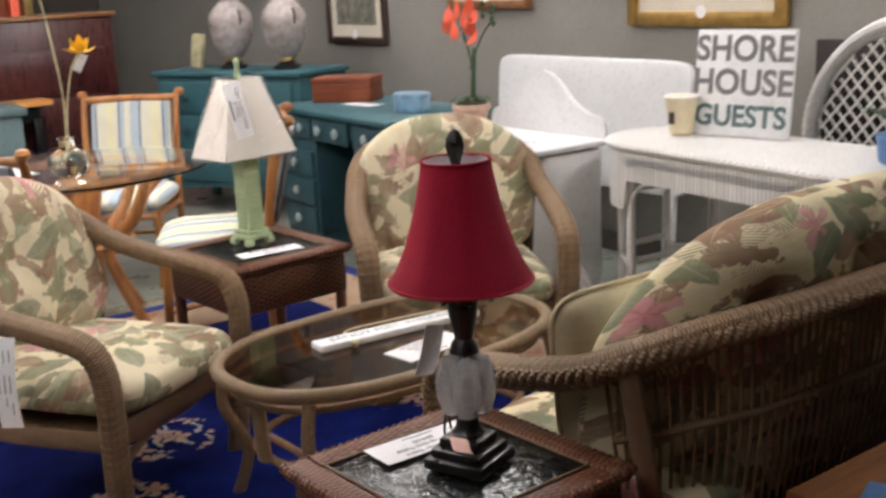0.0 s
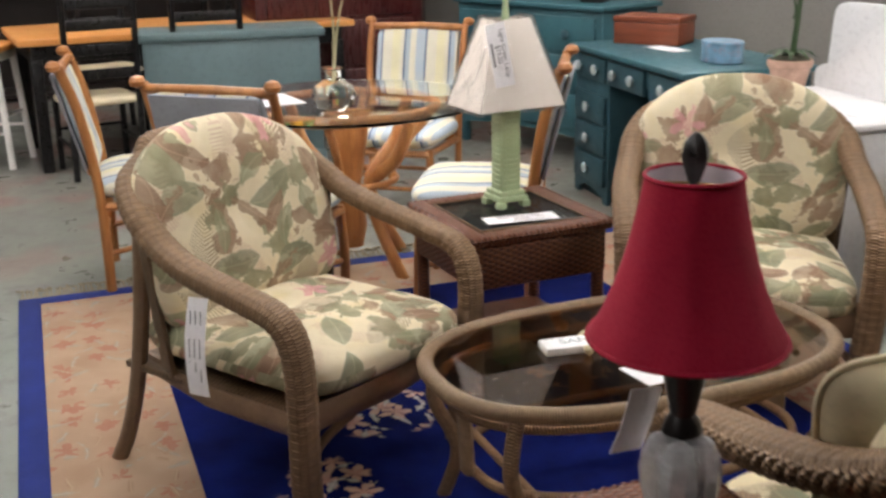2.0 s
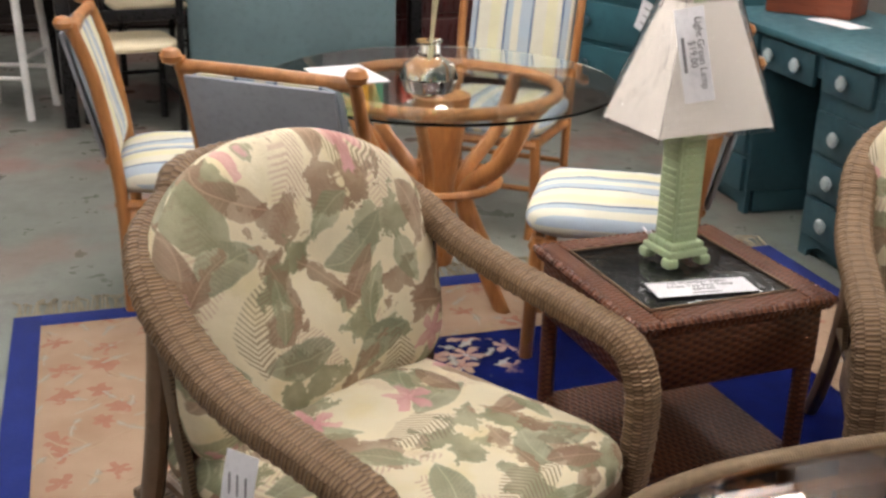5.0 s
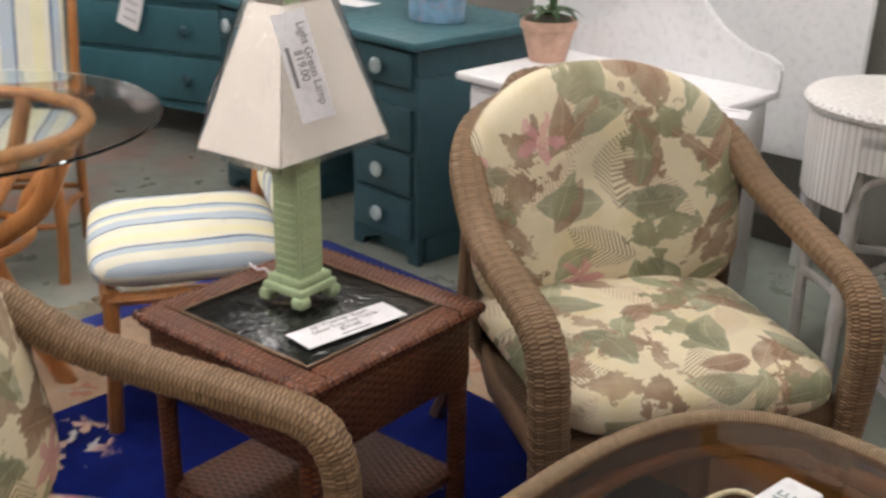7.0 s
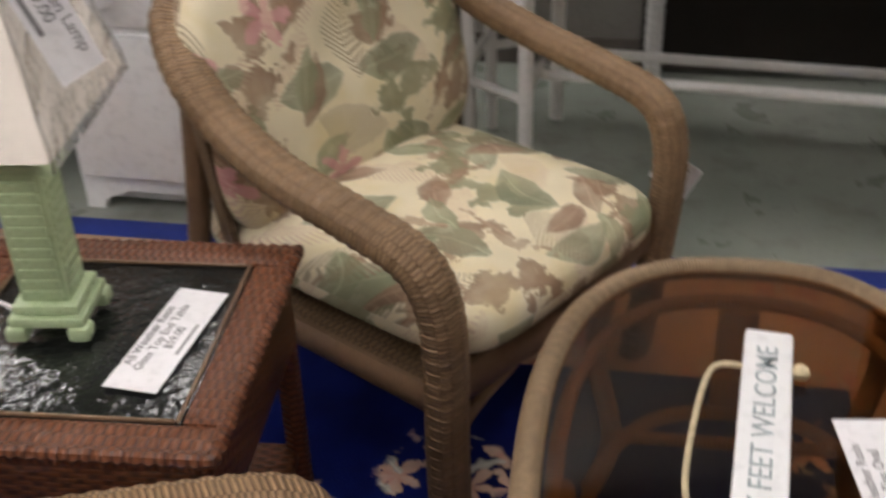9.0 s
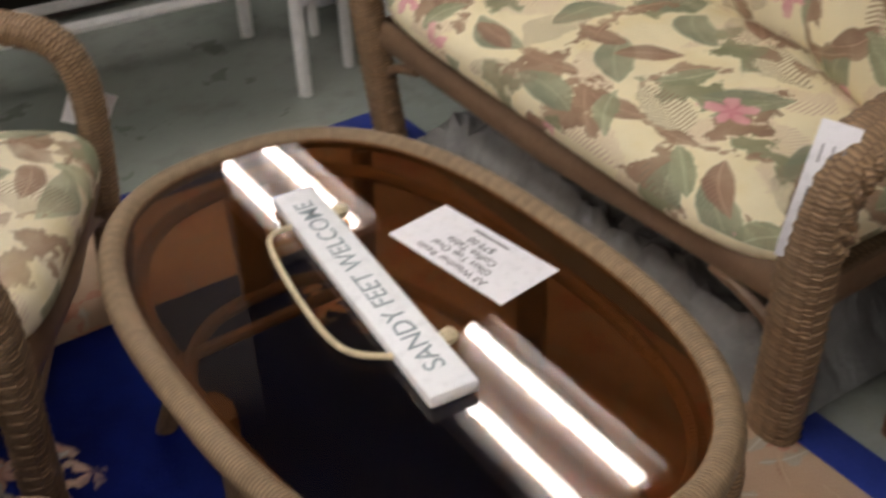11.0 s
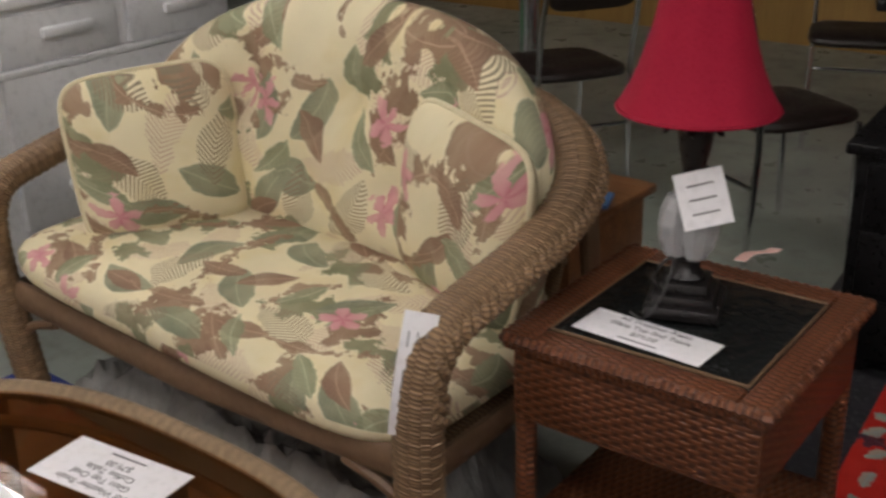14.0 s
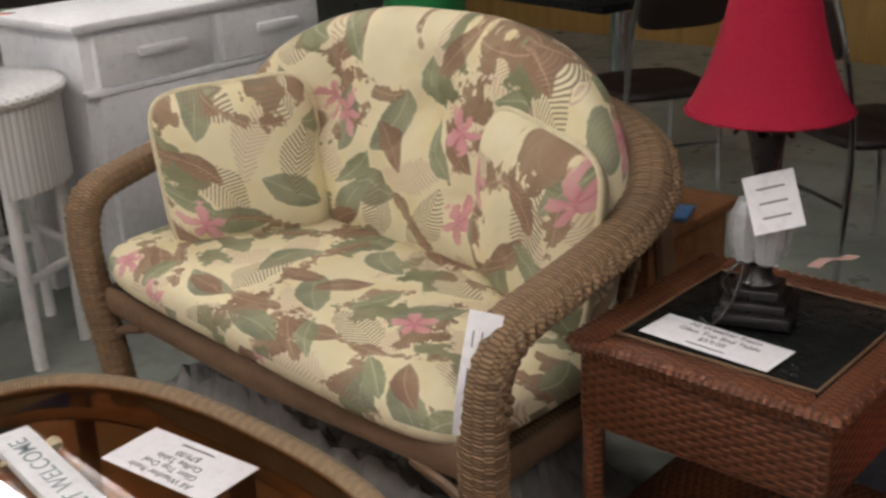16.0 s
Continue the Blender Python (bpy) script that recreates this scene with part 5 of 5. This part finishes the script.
hbd = thing("white_headboard", pose(-1.75, 1.88, 0.0, -4, 0, 0), "white painted headboard with rounded corners against the wall", "headboard")
part("panel", cushion(1.42, 0.66, 0.05, corner=14, pinch=0.12, n=24, wrinkle=0), M_WHITE, hbd, "", pose(0, 0, 0.71, 90, 0, 0))
for s in (-1, 1):
    part("leg", box(s * 0.6, 0, 0.25, 0.07, 0.03, 0.5, 0.005), M_WHITE, hbd)

# ---------------------------------------------------------------- white wicker vanity
vn = thing("wicker_vanity", pose(-0.114, 1.323, 0, 0, 0, -5.2) @ Matrix.Diagonal((1, 1, 1.1, 1)), "white wicker vanity table with rounded ends", "table")
VL, VD = 0.81, 0.275


def vanity_ring(k, z, n=24):
    pts = []
    for cx, a0 in ((VL - VD, -90), (-VL + VD, 90)):
        for i in range(n + 1):
            a = radians(a0 + 180 * i / n)
            pts.append(Vector((cx + (VD + k) * math.cos(a), (VD + k) * math.sin(a), z)))
    return pts


tp = bmesh.new()
rgs = [[tp.verts.new(p) for p in vanity_ring(k, z)] for k, z in ((0.0, 0.695), (0.018, 0.7), (0.022, 0.71), (0.014, 0.72), (0.0, 0.722))]
for a, b in zip(rgs, rgs[1:]):
    for i in range(len(a)):
        j = (i + 1) % len(a)
        tp.faces.new((a[i], a[j], b[j], b[i]))
tp.faces.new(rgs[-1])
tp.faces.new(rgs[0][::-1])
part("top", tp, M_WHITE_WICKER, vn, "white painted woven top")
apr = [vanity_ring(-0.012, z) for z in (0.7, 0.64, 0.56, 0.47)]
apr = [resample(r, 0.02, True) for r in apr]
apr = [r + [r[0]] for r in apr]
ab = sheet(apr, 0.012, uvs=lambda a, b: (b * 0.03, apr[a][b].z * 0.02))
for v in ab.verts:
    if abs(v.co.x) < VL - VD and v.co.z < 0.58:
        v.co.z += 0.11
part("apron", ab, M_WHITE_WICKER, vn, "scalloped white wicker apron")
lp_ = resample(vanity_ring(0.004, 0.7), 0.006, True)
part("edge_braid", sweep(lp_, 0.011, sides=8, closed=True, shape=ribs(0.02, 0.3)), M_WHITE_WICKER, vn)
for sx in (-1, 1):
    for sy in (-1, 1):
        part("leg", sweep(resample([Vector((sx * 0.55, sy * 0.235, 0)), Vector((sx * 0.55, sy * 0.235, 0.7))], 0.05), 0.021, sides=10), M_WHITE_ROD, vn)
        part("end_leg", sweep(resample([Vector((sx * 0.73, sy * 0.13, 0)), Vector((sx * 0.73, sy * 0.13, 0.7))], 0.05), 0.018, sides=10), M_WHITE_ROD, vn)
        part("arch_brace", sweep(spline([(sx * 0.55, sy * 0.235, 0.4), (sx * 0.53, sy * 0.235, 0.52), (sx * 0.46, sy * 0.235, 0.57), (sx * 0.36, sy * 0.235, 0.585)], 6), 0.009, sides=8), M_WHITE_ROD, vn)
        part("low_rail", sweep([Vector((sx * 0.55, sy * 0.235, 0.24)), Vector((sx * 0.73, sy * 0.13, 0.24))], 0.013, sides=8), M_WHITE_ROD, vn)
    part("side_rail", sweep([Vector((sx * 0.55, -0.235, 0.26)), Vector((sx * 0.55, 0.235, 0.26))], 0.013, sides=8), M_WHITE_ROD, vn)
    part("shelf_slat", sweep([Vector((sx * 0.73, -0.13, 0.28)), Vector((sx * 0.73, 0.13, 0.28))], 0.013, sides=8), M_WHITE_ROD, vn)
part("back_rail", sweep([Vector((-0.55, 0.235, 0.2)), Vector((0.55, 0.235, 0.2))], 0.015, sides=8), M_WHITE_ROD, vn)
part("front_stretcher", sweep([Vector((-0.55, 0.0, 0.22)), Vector((0.55, 0.0, 0.22))], 0.015, sides=8), M_WHITE_ROD, vn)

sg = thing("shore_sign", pose(-0.4, 1.47, 0.796, 0, 0, 8) @ pose(0, 0, 0, -8, 0, 0), "white canvas sign with grey block letters, leaning on the vanity", "sign")
part("canvas", box(0, 0, 0.215, 0.44, 0.022, 0.43, 0.003), M_WHITE, sg)
for k, wd in enumerate(("SHORE", "HOUSE", "GUESTS")):
    text(wd, 0.14 if k < 2 else 0.12, pose(0, -0.0125, 0.35 - 0.135 * k, 90, 0, 0), sg, M_SLATE if k == 2 else M_INK, bold=0.03)
cd = thing("candle_jar", pose(-0.64, 1.4, 0.796), "cream candle in a flared glass jar", "candle")
part("jar", lathe([(0.04, 0.0), (0.05, 0.01), (0.058, 0.08), (0.068, 0.15), (0.07, 0.16)], 20), M_WAX, cd)
part("label", box(0, -0.062, 0.075, 0.03, 0.003, 0.05, 0.001), M_FRAME_DARK, cd)
rim = [Vector((0.07 * math.cos(w * math.pi / 12), 0.07 * math.sin(w * math.pi / 12), 0.16)) for w in range(24)]
part("rim", sweep(rim, 0.005, sides=6, closed=True), M_PAPER, cd)
bb_ = thing("blue_basket", pose(0.45, 1.33, 0.796), "blue round basket with artificial flowers on the vanity", "basket")
part("bowl", lathe([(0.1, 0.0), (0.115, 0.01), (0.125, 0.09), (0.13, 0.1), (0.12, 0.1)], 24), M_BLUE, bb_)
for k in range(22):
    bm = sheet([[Vector(((0.022 + 0.004 * (k % 3)) * s * math.sin(0.3 + i * 0.55), (0.022 + 0.005 * (k % 4)) * i, 0.045 * i - 0.005 * i * i)) for s in (-1, 0, 1)] for i in range(6)], 0.0015)
    part("leaf", bm, M_LEAF if k % 6 else M_CORAL, bb_, "", Matrix.Translation((0.02 * math.cos(k), 0.02 * math.sin(k), 0.08)) @ pose(0, 0, 0, 0, 0, k * 33))

pc = thing("peacock_chair_back", pose(0.16, 1.86, 0, 0, 0, -4), "grey-white wicker fan headboard with an open lattice", "headboard")
arch = [Vector((0.52 * math.cos(radians(a)), 0, 0.75 + 0.5 * math.sin(radians(a)))) for a in range(0, 181, 6)]
arch = [Vector((0.52, 0, 0.0))] + arch + [Vector((-0.52, 0, 0.0))]
part("rim", sweep(resample(arch, 0.01), 0.03, 0.05, 10, up=(0, 1, 0), shape=ribs(0.03, 0.1)), M_WHITE_WICKER, pc, "woven wicker arch rim")
lat = bmesh.new()
for k in range(-16, 17):
    for s in (-1, 1):
        pts = []
        for i in range(40):
            x = -0.5 + i / 39
            z = 0.95 + s * (x - k * 0.065) * 1.1
            if 0.55 < z and ((x / 0.49) ** 2 + max(0, (z - 0.75) / 0.47) ** 2) < 1:
                pts.append(Vector((x, 0.006 * s, z)))
        if len(pts) > 2:
            sweep([pts[0], pts[-1]], 0.006, sides=4, bm=lat)
tagged(part("lattice", lat, M_WHITE_ROD, pc, "diagonal cane lattice"), kind="stuff")
hang_tag(pose(0.05, 1.82, 1.0, 0, 0, 0) @ pose(0, 0, 0, 0, -30, 0), 0.09, 0.14, "white tag hanging on the fan headboard", 2, 0.01)
single("wall_panel", box(0.2, 2.0, 0.6, 1.2, 0.05, 1.1, 0.004), M_VINYL, Matrix(), "dark panel standing behind the vanity", "panel")


def picture(x, z, w, h, frame_m, art_m, label, fw=0.05):
    t = thing("framed_picture", pose(x, 2.03, z), label, "picture", "framed pictures")
    for s in (-1, 1):
        part("frame_side", box(s * (w / 2 - fw / 2), 0, 0, fw, 0.03, h, 0.006), frame_m, t)
        part("frame_rail", box(0, 0, s * (h / 2 - fw / 2), w - 2 * fw, 0.03, fw, 0.006), frame_m, t)
    part("mat", box(0, 0.006, 0, w - 2 * fw, 0.008, h - 2 * fw, 0), M_MAT, t)
    part("art", box(0, 0.0, 0, w - 2 * fw - 0.16, 0.006, h - 2 * fw - 0.16, 0), art_m, t, "faded grey print")
    part("sticker", lathe([(0.03, -0.001), (0.03, 0.001)], 16), M_PAPER, t, "white price sticker", pose(0, -0.018, -h / 2 + 0.07, 90, 0, 0))
    return t


picture(-4.08, 1.4, 0.74, 0.7, M_FRAME_DARK, M_PRINT, "dark framed print with a cream mat on the wall", 0.05)
picture(-1.06, 1.545, 0.96, 0.7, M_GILT, M_MAT, "gilt framed print with a cream mat on the wall", 0.07)
picture(-2.655, 1.64, 0.75, 0.72, M_OAK, M_MAT, "light wood framed print on the wall", 0.05)

# ---------------------------------------------------------------- white dresser behind the loveseat
wd_ = thing("white_dresser", pose(0.735, 1.15, 0, 0, 0, 3), "white painted dresser with long wooden pulls", "dresser")
part("body", box(0.48, 0.24, 0.5, 0.94, 0.46, 0.8, 0.008), M_WHITE, wd_)
part("top", box(0.48, 0.235, 0.915, 1.0, 0.51, 0.03, 0.01), M_WHITE, wd_)
for i, (z, h) in enumerate(((0.81, 0.15), (0.6, 0.22), (0.36, 0.22), (0.15, 0.16))):
    row = ((0.26, 0.42), (0.72, 0.42)) if i == 0 else ((0.48, 0.86),)
    for cx, w in row:
        d = part("drawer", box(cx, -0.002, z, w, 0.024, h, 0.006), M_WHITE, wd_)
        if i == 0:
            part("pull", box(cx + 0.02, -0.022, z + 0.01, 0.18, 0.022, 0.034, 0.01), M_WHITE, d, "long white wooden pull")
        else:
            for k in (-0.26, 0.26):
                part("knob", lathe([(0.008, 0), (0.009, 0.012), (0.02, 0.018), (0.018, 0.03), (0.004, 0.033)], 12), M_WHITE, d, "", pose(cx + k, -0.012, z, 90, 0, 0))
part("waist_moulding", box(0.48, -0.004, 0.722, 0.96, 0.03, 0.022, 0.006), M_WHITE, wd_)
for sx in (0.05, 0.91):
    for y in (0.05, 0.43):
        part("foot", box(sx, y, 0.05, 0.06, 0.06, 0.1, 0.01), M_WHITE, wd_)

# ---------------------------------------------------------------- behind and under the loveseat
cr = thing("oak_side_table", pose(1.46, 0.01, 0), "brown oak side table behind the loveseat", "side table")
part("top", box(0, 0, 0.468, 0.4, 0.95, 0.026, 0.006), M_OAK, cr)
part("case", box(0, 0, 0.36, 0.36, 0.9, 0.19, 0.005), M_OAK, cr)
for sx in (-1, 1):
    for sy in (-1, 1):
        part("leg", box(sx * 0.165, sy * 0.43, 0.13, 0.05, 0.05, 0.27, 0.005), M_OAK, cr)
single("blue_booklet", box(0, 0, 0.006, 0.1, 0.14, 0.012, 0.002), M_BLUE, pose(1.43, -0.38, 0.482, 0, 0, 20), "blue booklet lying on the oak side table", "booklet")

wr = bmesh.new()
vv = []
for i in range(40):
    row = []
    for j in range(24):
        x, y = 0.46 + 0.5 * j / 23, -0.66 + 1.25 * i / 39
        e = min(1, min(i, 39 - i) / 4, min(j, 23 - j) / 3)
        z = 0.018 + e * (0.13 + 0.06 * noise.noise(Vector((x * 6, y * 6, 1))) + 0.035 * noise.noise(Vector((x * 21, y * 21, 4))) + 0.02 * abs(noise.noise(Vector((x * 40, y * 40, 4)))))
        row.append(wr.verts.new((x, y, z)))
    vv.append(row)
for i in range(39):
    for j in range(23):
        wr.faces.new((vv[i][j], vv[i][j + 1], vv[i + 1][j + 1], vv[i + 1][j]))
M_BAG = surface("crumpled_clear_bag", (0.2, 0.195, 0.185), 0.18, 0.3, 10.0, 60.0, 0.003)
single("plastic_bag", wr, M_BAG, Matrix(), "crumpled grey plastic-wrapped bundle under the loveseat", "plastic bag", smooth=False)


def chrome_chair(m, label):
    t = thing("chrome_chair", m, label, "chair", "chrome dining chairs")
    for s in (-1, 1):
        part("back_tube", sweep(resample(spline([(-0.22, s * 0.19, 0.0), (-0.2, s * 0.19, 0.44), (-0.24, s * 0.19, 0.7), (-0.29, s * 0.17, 0.92)], 8), 0.03), 0.011, sides=8), M_CHROME, t)
        part("front_tube", sweep([Vector((0.2, s * 0.19, 0)), Vector((0.18, s * 0.19, 0.43))], 0.011, sides=8), M_CHROME, t)
    part("top_tube", sweep([Vector((-0.29, -0.17, 0.92)), Vector((-0.29, 0.17, 0.92))], 0.011, sides=8), M_CHROME, t)
    part("cross_tube", sweep([Vector((-0.2, -0.19, 0.25)), Vector((-0.2, 0.19, 0.25))], 0.009, sides=8), M_CHROME, t)
    part("seat", cushion(0.42, 0.42, 0.06, corner=5, pinch=0.3, n=14), M_VINYL, t, "dark vinyl seat", pose(0, 0, 0.45))
    part("backrest", cushion(0.36, 0.2, 0.04, corner=5, pinch=0.3, n=12), M_VINYL, t, "", pose(-0.26, 0, 0.8, 0, 0, 90) @ pose(0, 0, 0, 80, 0, 0))
    return t


c1 = chrome_chair(pose(2.62, -0.38, 0, 0, 0, -30), "dark vinyl dining chair with a chrome tube frame")
for x, y, r in ((2.75, 0.55, 60), (3.3, -0.9, 100), (3.9, -0.2, 200)):
    copy_thing(c1, pose(x, y, 0, 0, 0, r))


def dark_table(m, w, d, label):
    t = thing("dark_table", m, label, "table", "dark tables")
    part("top", box(0, 0, 0.735, w, d, 0.035, 0.006), M_DARK, t)
    part("pedestal", sweep([Vector((0, 0, 0.02)), Vector((0, 0, 0.72))], 0.05, sides=16), M_CHROME, t)
    part("foot_plate", lathe([(0.26, 0.0), (0.26, 0.012), (0.08, 0.03), (0.05, 0.04)], 24), M_CHROME, t)
    return t


dark_table(pose(3.6, -0.75, 0, 0, 0, 20), 0.9, 0.8, "black dining table on a chrome pedestal")
dark_table(pose(3.2, 1.0, 0, 0, 0, -10), 1.0, 0.8, "black dining table on a chrome column")
single("white_case", box(0, 0, 0.025, 0.3, 0.12, 0.05, 0.012), M_WHITE, pose(3.55, -0.85, 0.754, 0, 0, 10), "white plastic case lying on the black table", "case")
bc = thing("black_chest", pose(2.2, -1.13, 0.012, 0, 0, 6), "black lacquered low chest on the red rug", "chest")
part("body", box(0, 0, 0.31, 0.7, 0.5, 0.56, 0.006), M_DARK, bc)
part("top", box(0, 0, 0.605, 0.75, 0.55, 0.03, 0.006), M_DARK, bc)
for i in range(3):
    d = part("drawer", box(-0.355, 0, 0.13 + 0.18 * i, 0.02, 0.44, 0.16, 0.004), M_DARK, bc)
    part("pull", sweep([Vector((-0.375, -0.06, 0.13 + 0.18 * i)), Vector((-0.375, 0.06, 0.13 + 0.18 * i))], 0.006, sides=6), M_CHROME, d)
for s in (-1, 1):
    part("runner", box(0, s * 0.2, 0.015, 0.68, 0.06, 0.03, 0.004), M_DARK, bc)
single("panel_counter", box(5.6, 1.2, 0.5, 0.1, 7.5, 1.0, 0.004), M_TAN_PANEL, Matrix(), "yellow wood paneled low partition", "partition")
gb_ = thing("green_bin", pose(2.75, 1.75, 0), "green plastic bin on the floor beyond the loveseat", "bin")
part("body", lathe([(0.15, 0.0), (0.16, 0.02), (0.19, 0.8), (0.2, 0.82), (0.19, 0.83)], 24), M_GREEN_TOY, gb_)
part("lid", lathe([(0.205, 0.825), (0.21, 0.84), (0.2, 0.87), (0.05, 0.89)], 24), M_GREEN_TOY, gb_)

# ---------------------------------------------------------------- far west side
ch = thing("slate_chest", pose(-4.9, -0.62, 0, 0, 0, -6), "slate blue painted blanket chest with a thick lid", "chest")
part("body", box(0, 0, 0.4, 0.42, 1.05, 0.74, 0.006), M_SLATE, ch)
part("lid", box(0, 0, 0.79, 0.47, 1.12, 0.05, 0.012), M_SLATE, ch)
part("base", box(0, 0, 0.03, 0.44, 1.08, 0.06, 0.006), M_SLATE, ch)
ot = thing("pine_table", pose(-5.45, -0.86, 0, 0, 0, 6), "black dining table with a honey pine top", "table")
part("top", box(0, 0, 0.785, 0.95, 2.1, 0.04, 0.008), M_ORANGE, ot)
part("apron", box(0, 0, 0.71, 0.85, 1.95, 0.1, 0.004), M_DARK, ot)
for sx in (-1, 1):
    for sy in (-1, 1):
        part("leg", box(sx * 0.4, sy * 0.95, 0.34, 0.07, 0.07, 0.68, 0.008), M_DARK, ot)


def ladder_chair(m, label):
    t = thing("ladderback_chair", m, label, "chair", "black ladderback chairs")
    for s in (-1, 1):
        part("post", sweep(resample([Vector((-0.2, s * 0.2, 0)), Vector((-0.28, s * 0.2, 1.08))], 0.1), 0.019, sides=8), M_DARK, t)
        part("front_leg", sweep([Vector((0.2, s * 0.2, 0)), Vector((0.2, s * 0.2, 0.45))], 0.019, sides=8), M_DARK, t)
        part("stretcher", sweep([Vector((-0.21, s * 0.2, 0.2)), Vector((0.2, s * 0.2, 0.2))], 0.01, sides=6), M_DARK, t)
    for z in (0.62, 0.76, 0.9, 1.02):
        part("slat", box(-0.24 - (z - 0.6) * 0.08, 0, z, 0.015, 0.4, 0.06, 0.004), M_DARK, t)
    part("seat", cushion(0.44, 0.44, 0.05, corner=8, pinch=0.2, n=12), M_WAX, t, "tan rush seat", pose(0, 0, 0.45))
    part("front_stretcher", sweep([Vector((0.2, -0.2, 0.25)), Vector((0.2, 0.2, 0.25))], 0.01, sides=6), M_DARK, t)
    return t


lc = ladder_chair(pose(-4.85, -1.45, 0, 0, 0, 190), "black ladderback chair with a tan rush seat")
for x, y, r in ((-5.05, -0.75, 175), (-6.1, -1.3, 10), (-6.1, -0.2, -5)):
    copy_thing(lc, pose(x, y, 0, 0, 0, r))
ws = thing("white_stool", pose(-5.36, -2.07, 0, 0, 0, -20), "white painted bar stool with a honey wood seat", "stool")
part("seat", box(0, 0, 0.73, 0.4, 0.36, 0.04, 0.012), M_ORANGE, ws)
for sx in (-1, 1):
    for sy in (-1, 1):
        part("leg", sweep([Vector((sx * 0.18, sy * 0.17, 0)), Vector((sx * 0.14, sy * 0.13, 0.72))], 0.022, sides=8), M_WHITE_ROD, ws)
    part("rung", sweep([Vector((sx * 0.168, -0.158, 0.22)), Vector((sx * 0.168, 0.158, 0.22))], 0.012, sides=6), M_WHITE_ROD, ws)
    part("rung", sweep([Vector((-0.16, sx * 0.15, 0.32)), Vector((0.16, sx * 0.15, 0.32))], 0.012, sides=6), M_WHITE_ROD, ws)
    part("apron", box(0, sx * 0.14, 0.68, 0.3, 0.02, 0.05, 0.003), M_WHITE_ROD, ws)
wn = thing("white_nightstand", pose(-5.5, -2.68, 0, 0, 0, 80), "white painted chest of drawers with round knobs", "chest")
part("body", box(0, 0.2, 0.48, 0.62, 0.42, 0.8, 0.006), M_WHITE, wn)
part("top", box(0, 0.2, 0.9, 0.68, 0.48, 0.03, 0.008), M_WHITE, wn)
for i in range(4):
    d = part("drawer", box(0, -0.012, 0.2 + 0.19 * i, 0.56, 0.022, 0.17, 0.005), M_WHITE, wn)
    for k in (-0.16, 0.16):
        part("knob", lathe([(0.008, 0), (0.01, 0.012), (0.022, 0.018), (0.02, 0.03), (0.004, 0.034)], 12), M_WHITE, d, "", pose(k, -0.022, 0.2 + 0.19 * i, 90, 0, 0))
for sx in (-0.27, 0.27):
    for y in (0.03, 0.37):
        part("foot", box(sx, y, 0.05, 0.05, 0.05, 0.1, 0.006), M_WHITE, wn)
mc = thing("mahogany_cabinet", pose(-5.55, 0.2, 0), "tall dark mahogany cabinet with a light wood ledge", "cabinet")
part("body", box(0, 0, 0.66, 0.5, 1.15, 1.32, 0.006), M_MAHOGANY, mc)
part("ledge", box(0.01, 0, 1.335, 0.54, 1.2, 0.03, 0.006), M_OAK, mc)
for i in range(3):
    d = part("drawer", box(0.255, 0, 0.3 + 0.33 * i, 0.02, 1.0, 0.3, 0.006), M_MAHOGANY, mc)
    for k in (-0.3, 0.3):
        part("pull", lathe([(0.015, 0), (0.018, 0.01), (0.012, 0.02)], 10), M_BRASS, d, "", pose(0.268, k, 0.3 + 0.33 * i, 0, 90, 0))
for k, (mt, h) in enumerate(((M_GREEN_TOY, 0.3), (M_YELLOW, 0.26), (M_GREEN_TOY, 0.22), (M_CHERRY, 0.28), (M_CORAL, 0.2), (M_BRASS, 0.24))):
    single("storage_book", box(0, 0, h / 2, 0.2, 0.06, h, 0.004), mt, pose(-5.5, -0.2 + 0.09 * k, 1.351, 0, 0, 0), "upright coloured book standing on the cabinet ledge", "book", "books on the cabinet")
dp = thing("dark_bookcase", pose(-8.0, -1.4, 0), "dark brown bookcase along the far wall", "bookcase")
for z in (0.05, 0.5, 0.95, 1.4, 1.85):
    part("shelf", box(0, 0, z, 0.4, 4.6, 0.04, 0.004), M_VINYL, dp)
for y in (-2.3, -1.1, 0.0, 1.1, 2.3):
    part("upright", box(0, y, 0.95, 0.4, 0.04, 1.9, 0.004), M_VINYL, dp)
part("back", box(-0.19, 0, 0.95, 0.02, 4.6, 1.9, 0), M_VINYL, dp)
wb = thing("waste_bin", pose(-3.5, -2.56, 0), "taupe cylindrical waste bin with a dark rim on the concrete", "bin")
part("body", lathe([(0.14, 0.0), (0.15, 0.01), (0.165, 0.5), (0.168, 0.53), (0.16, 0.535)], 28), surface("taupe_plastic", (0.3, 0.25, 0.2), 0.5, 0.1), wb)
# The bin is solid; a black disc on top paints its shaded hollow.
part("interior", lathe([(0.155, 0.5365), (0.155, 0.539)], 28), M_DARK, wb, "flat dark disc in place of the shaded inside")
part("rim", sweep([Vector((0.166 * math.cos(w * math.pi / 14), 0.166 * math.sin(w * math.pi / 14), 0.535)) for w in range(28)], 0.009, sides=8, closed=True), M_DARK, wb, "dark rolled rim")
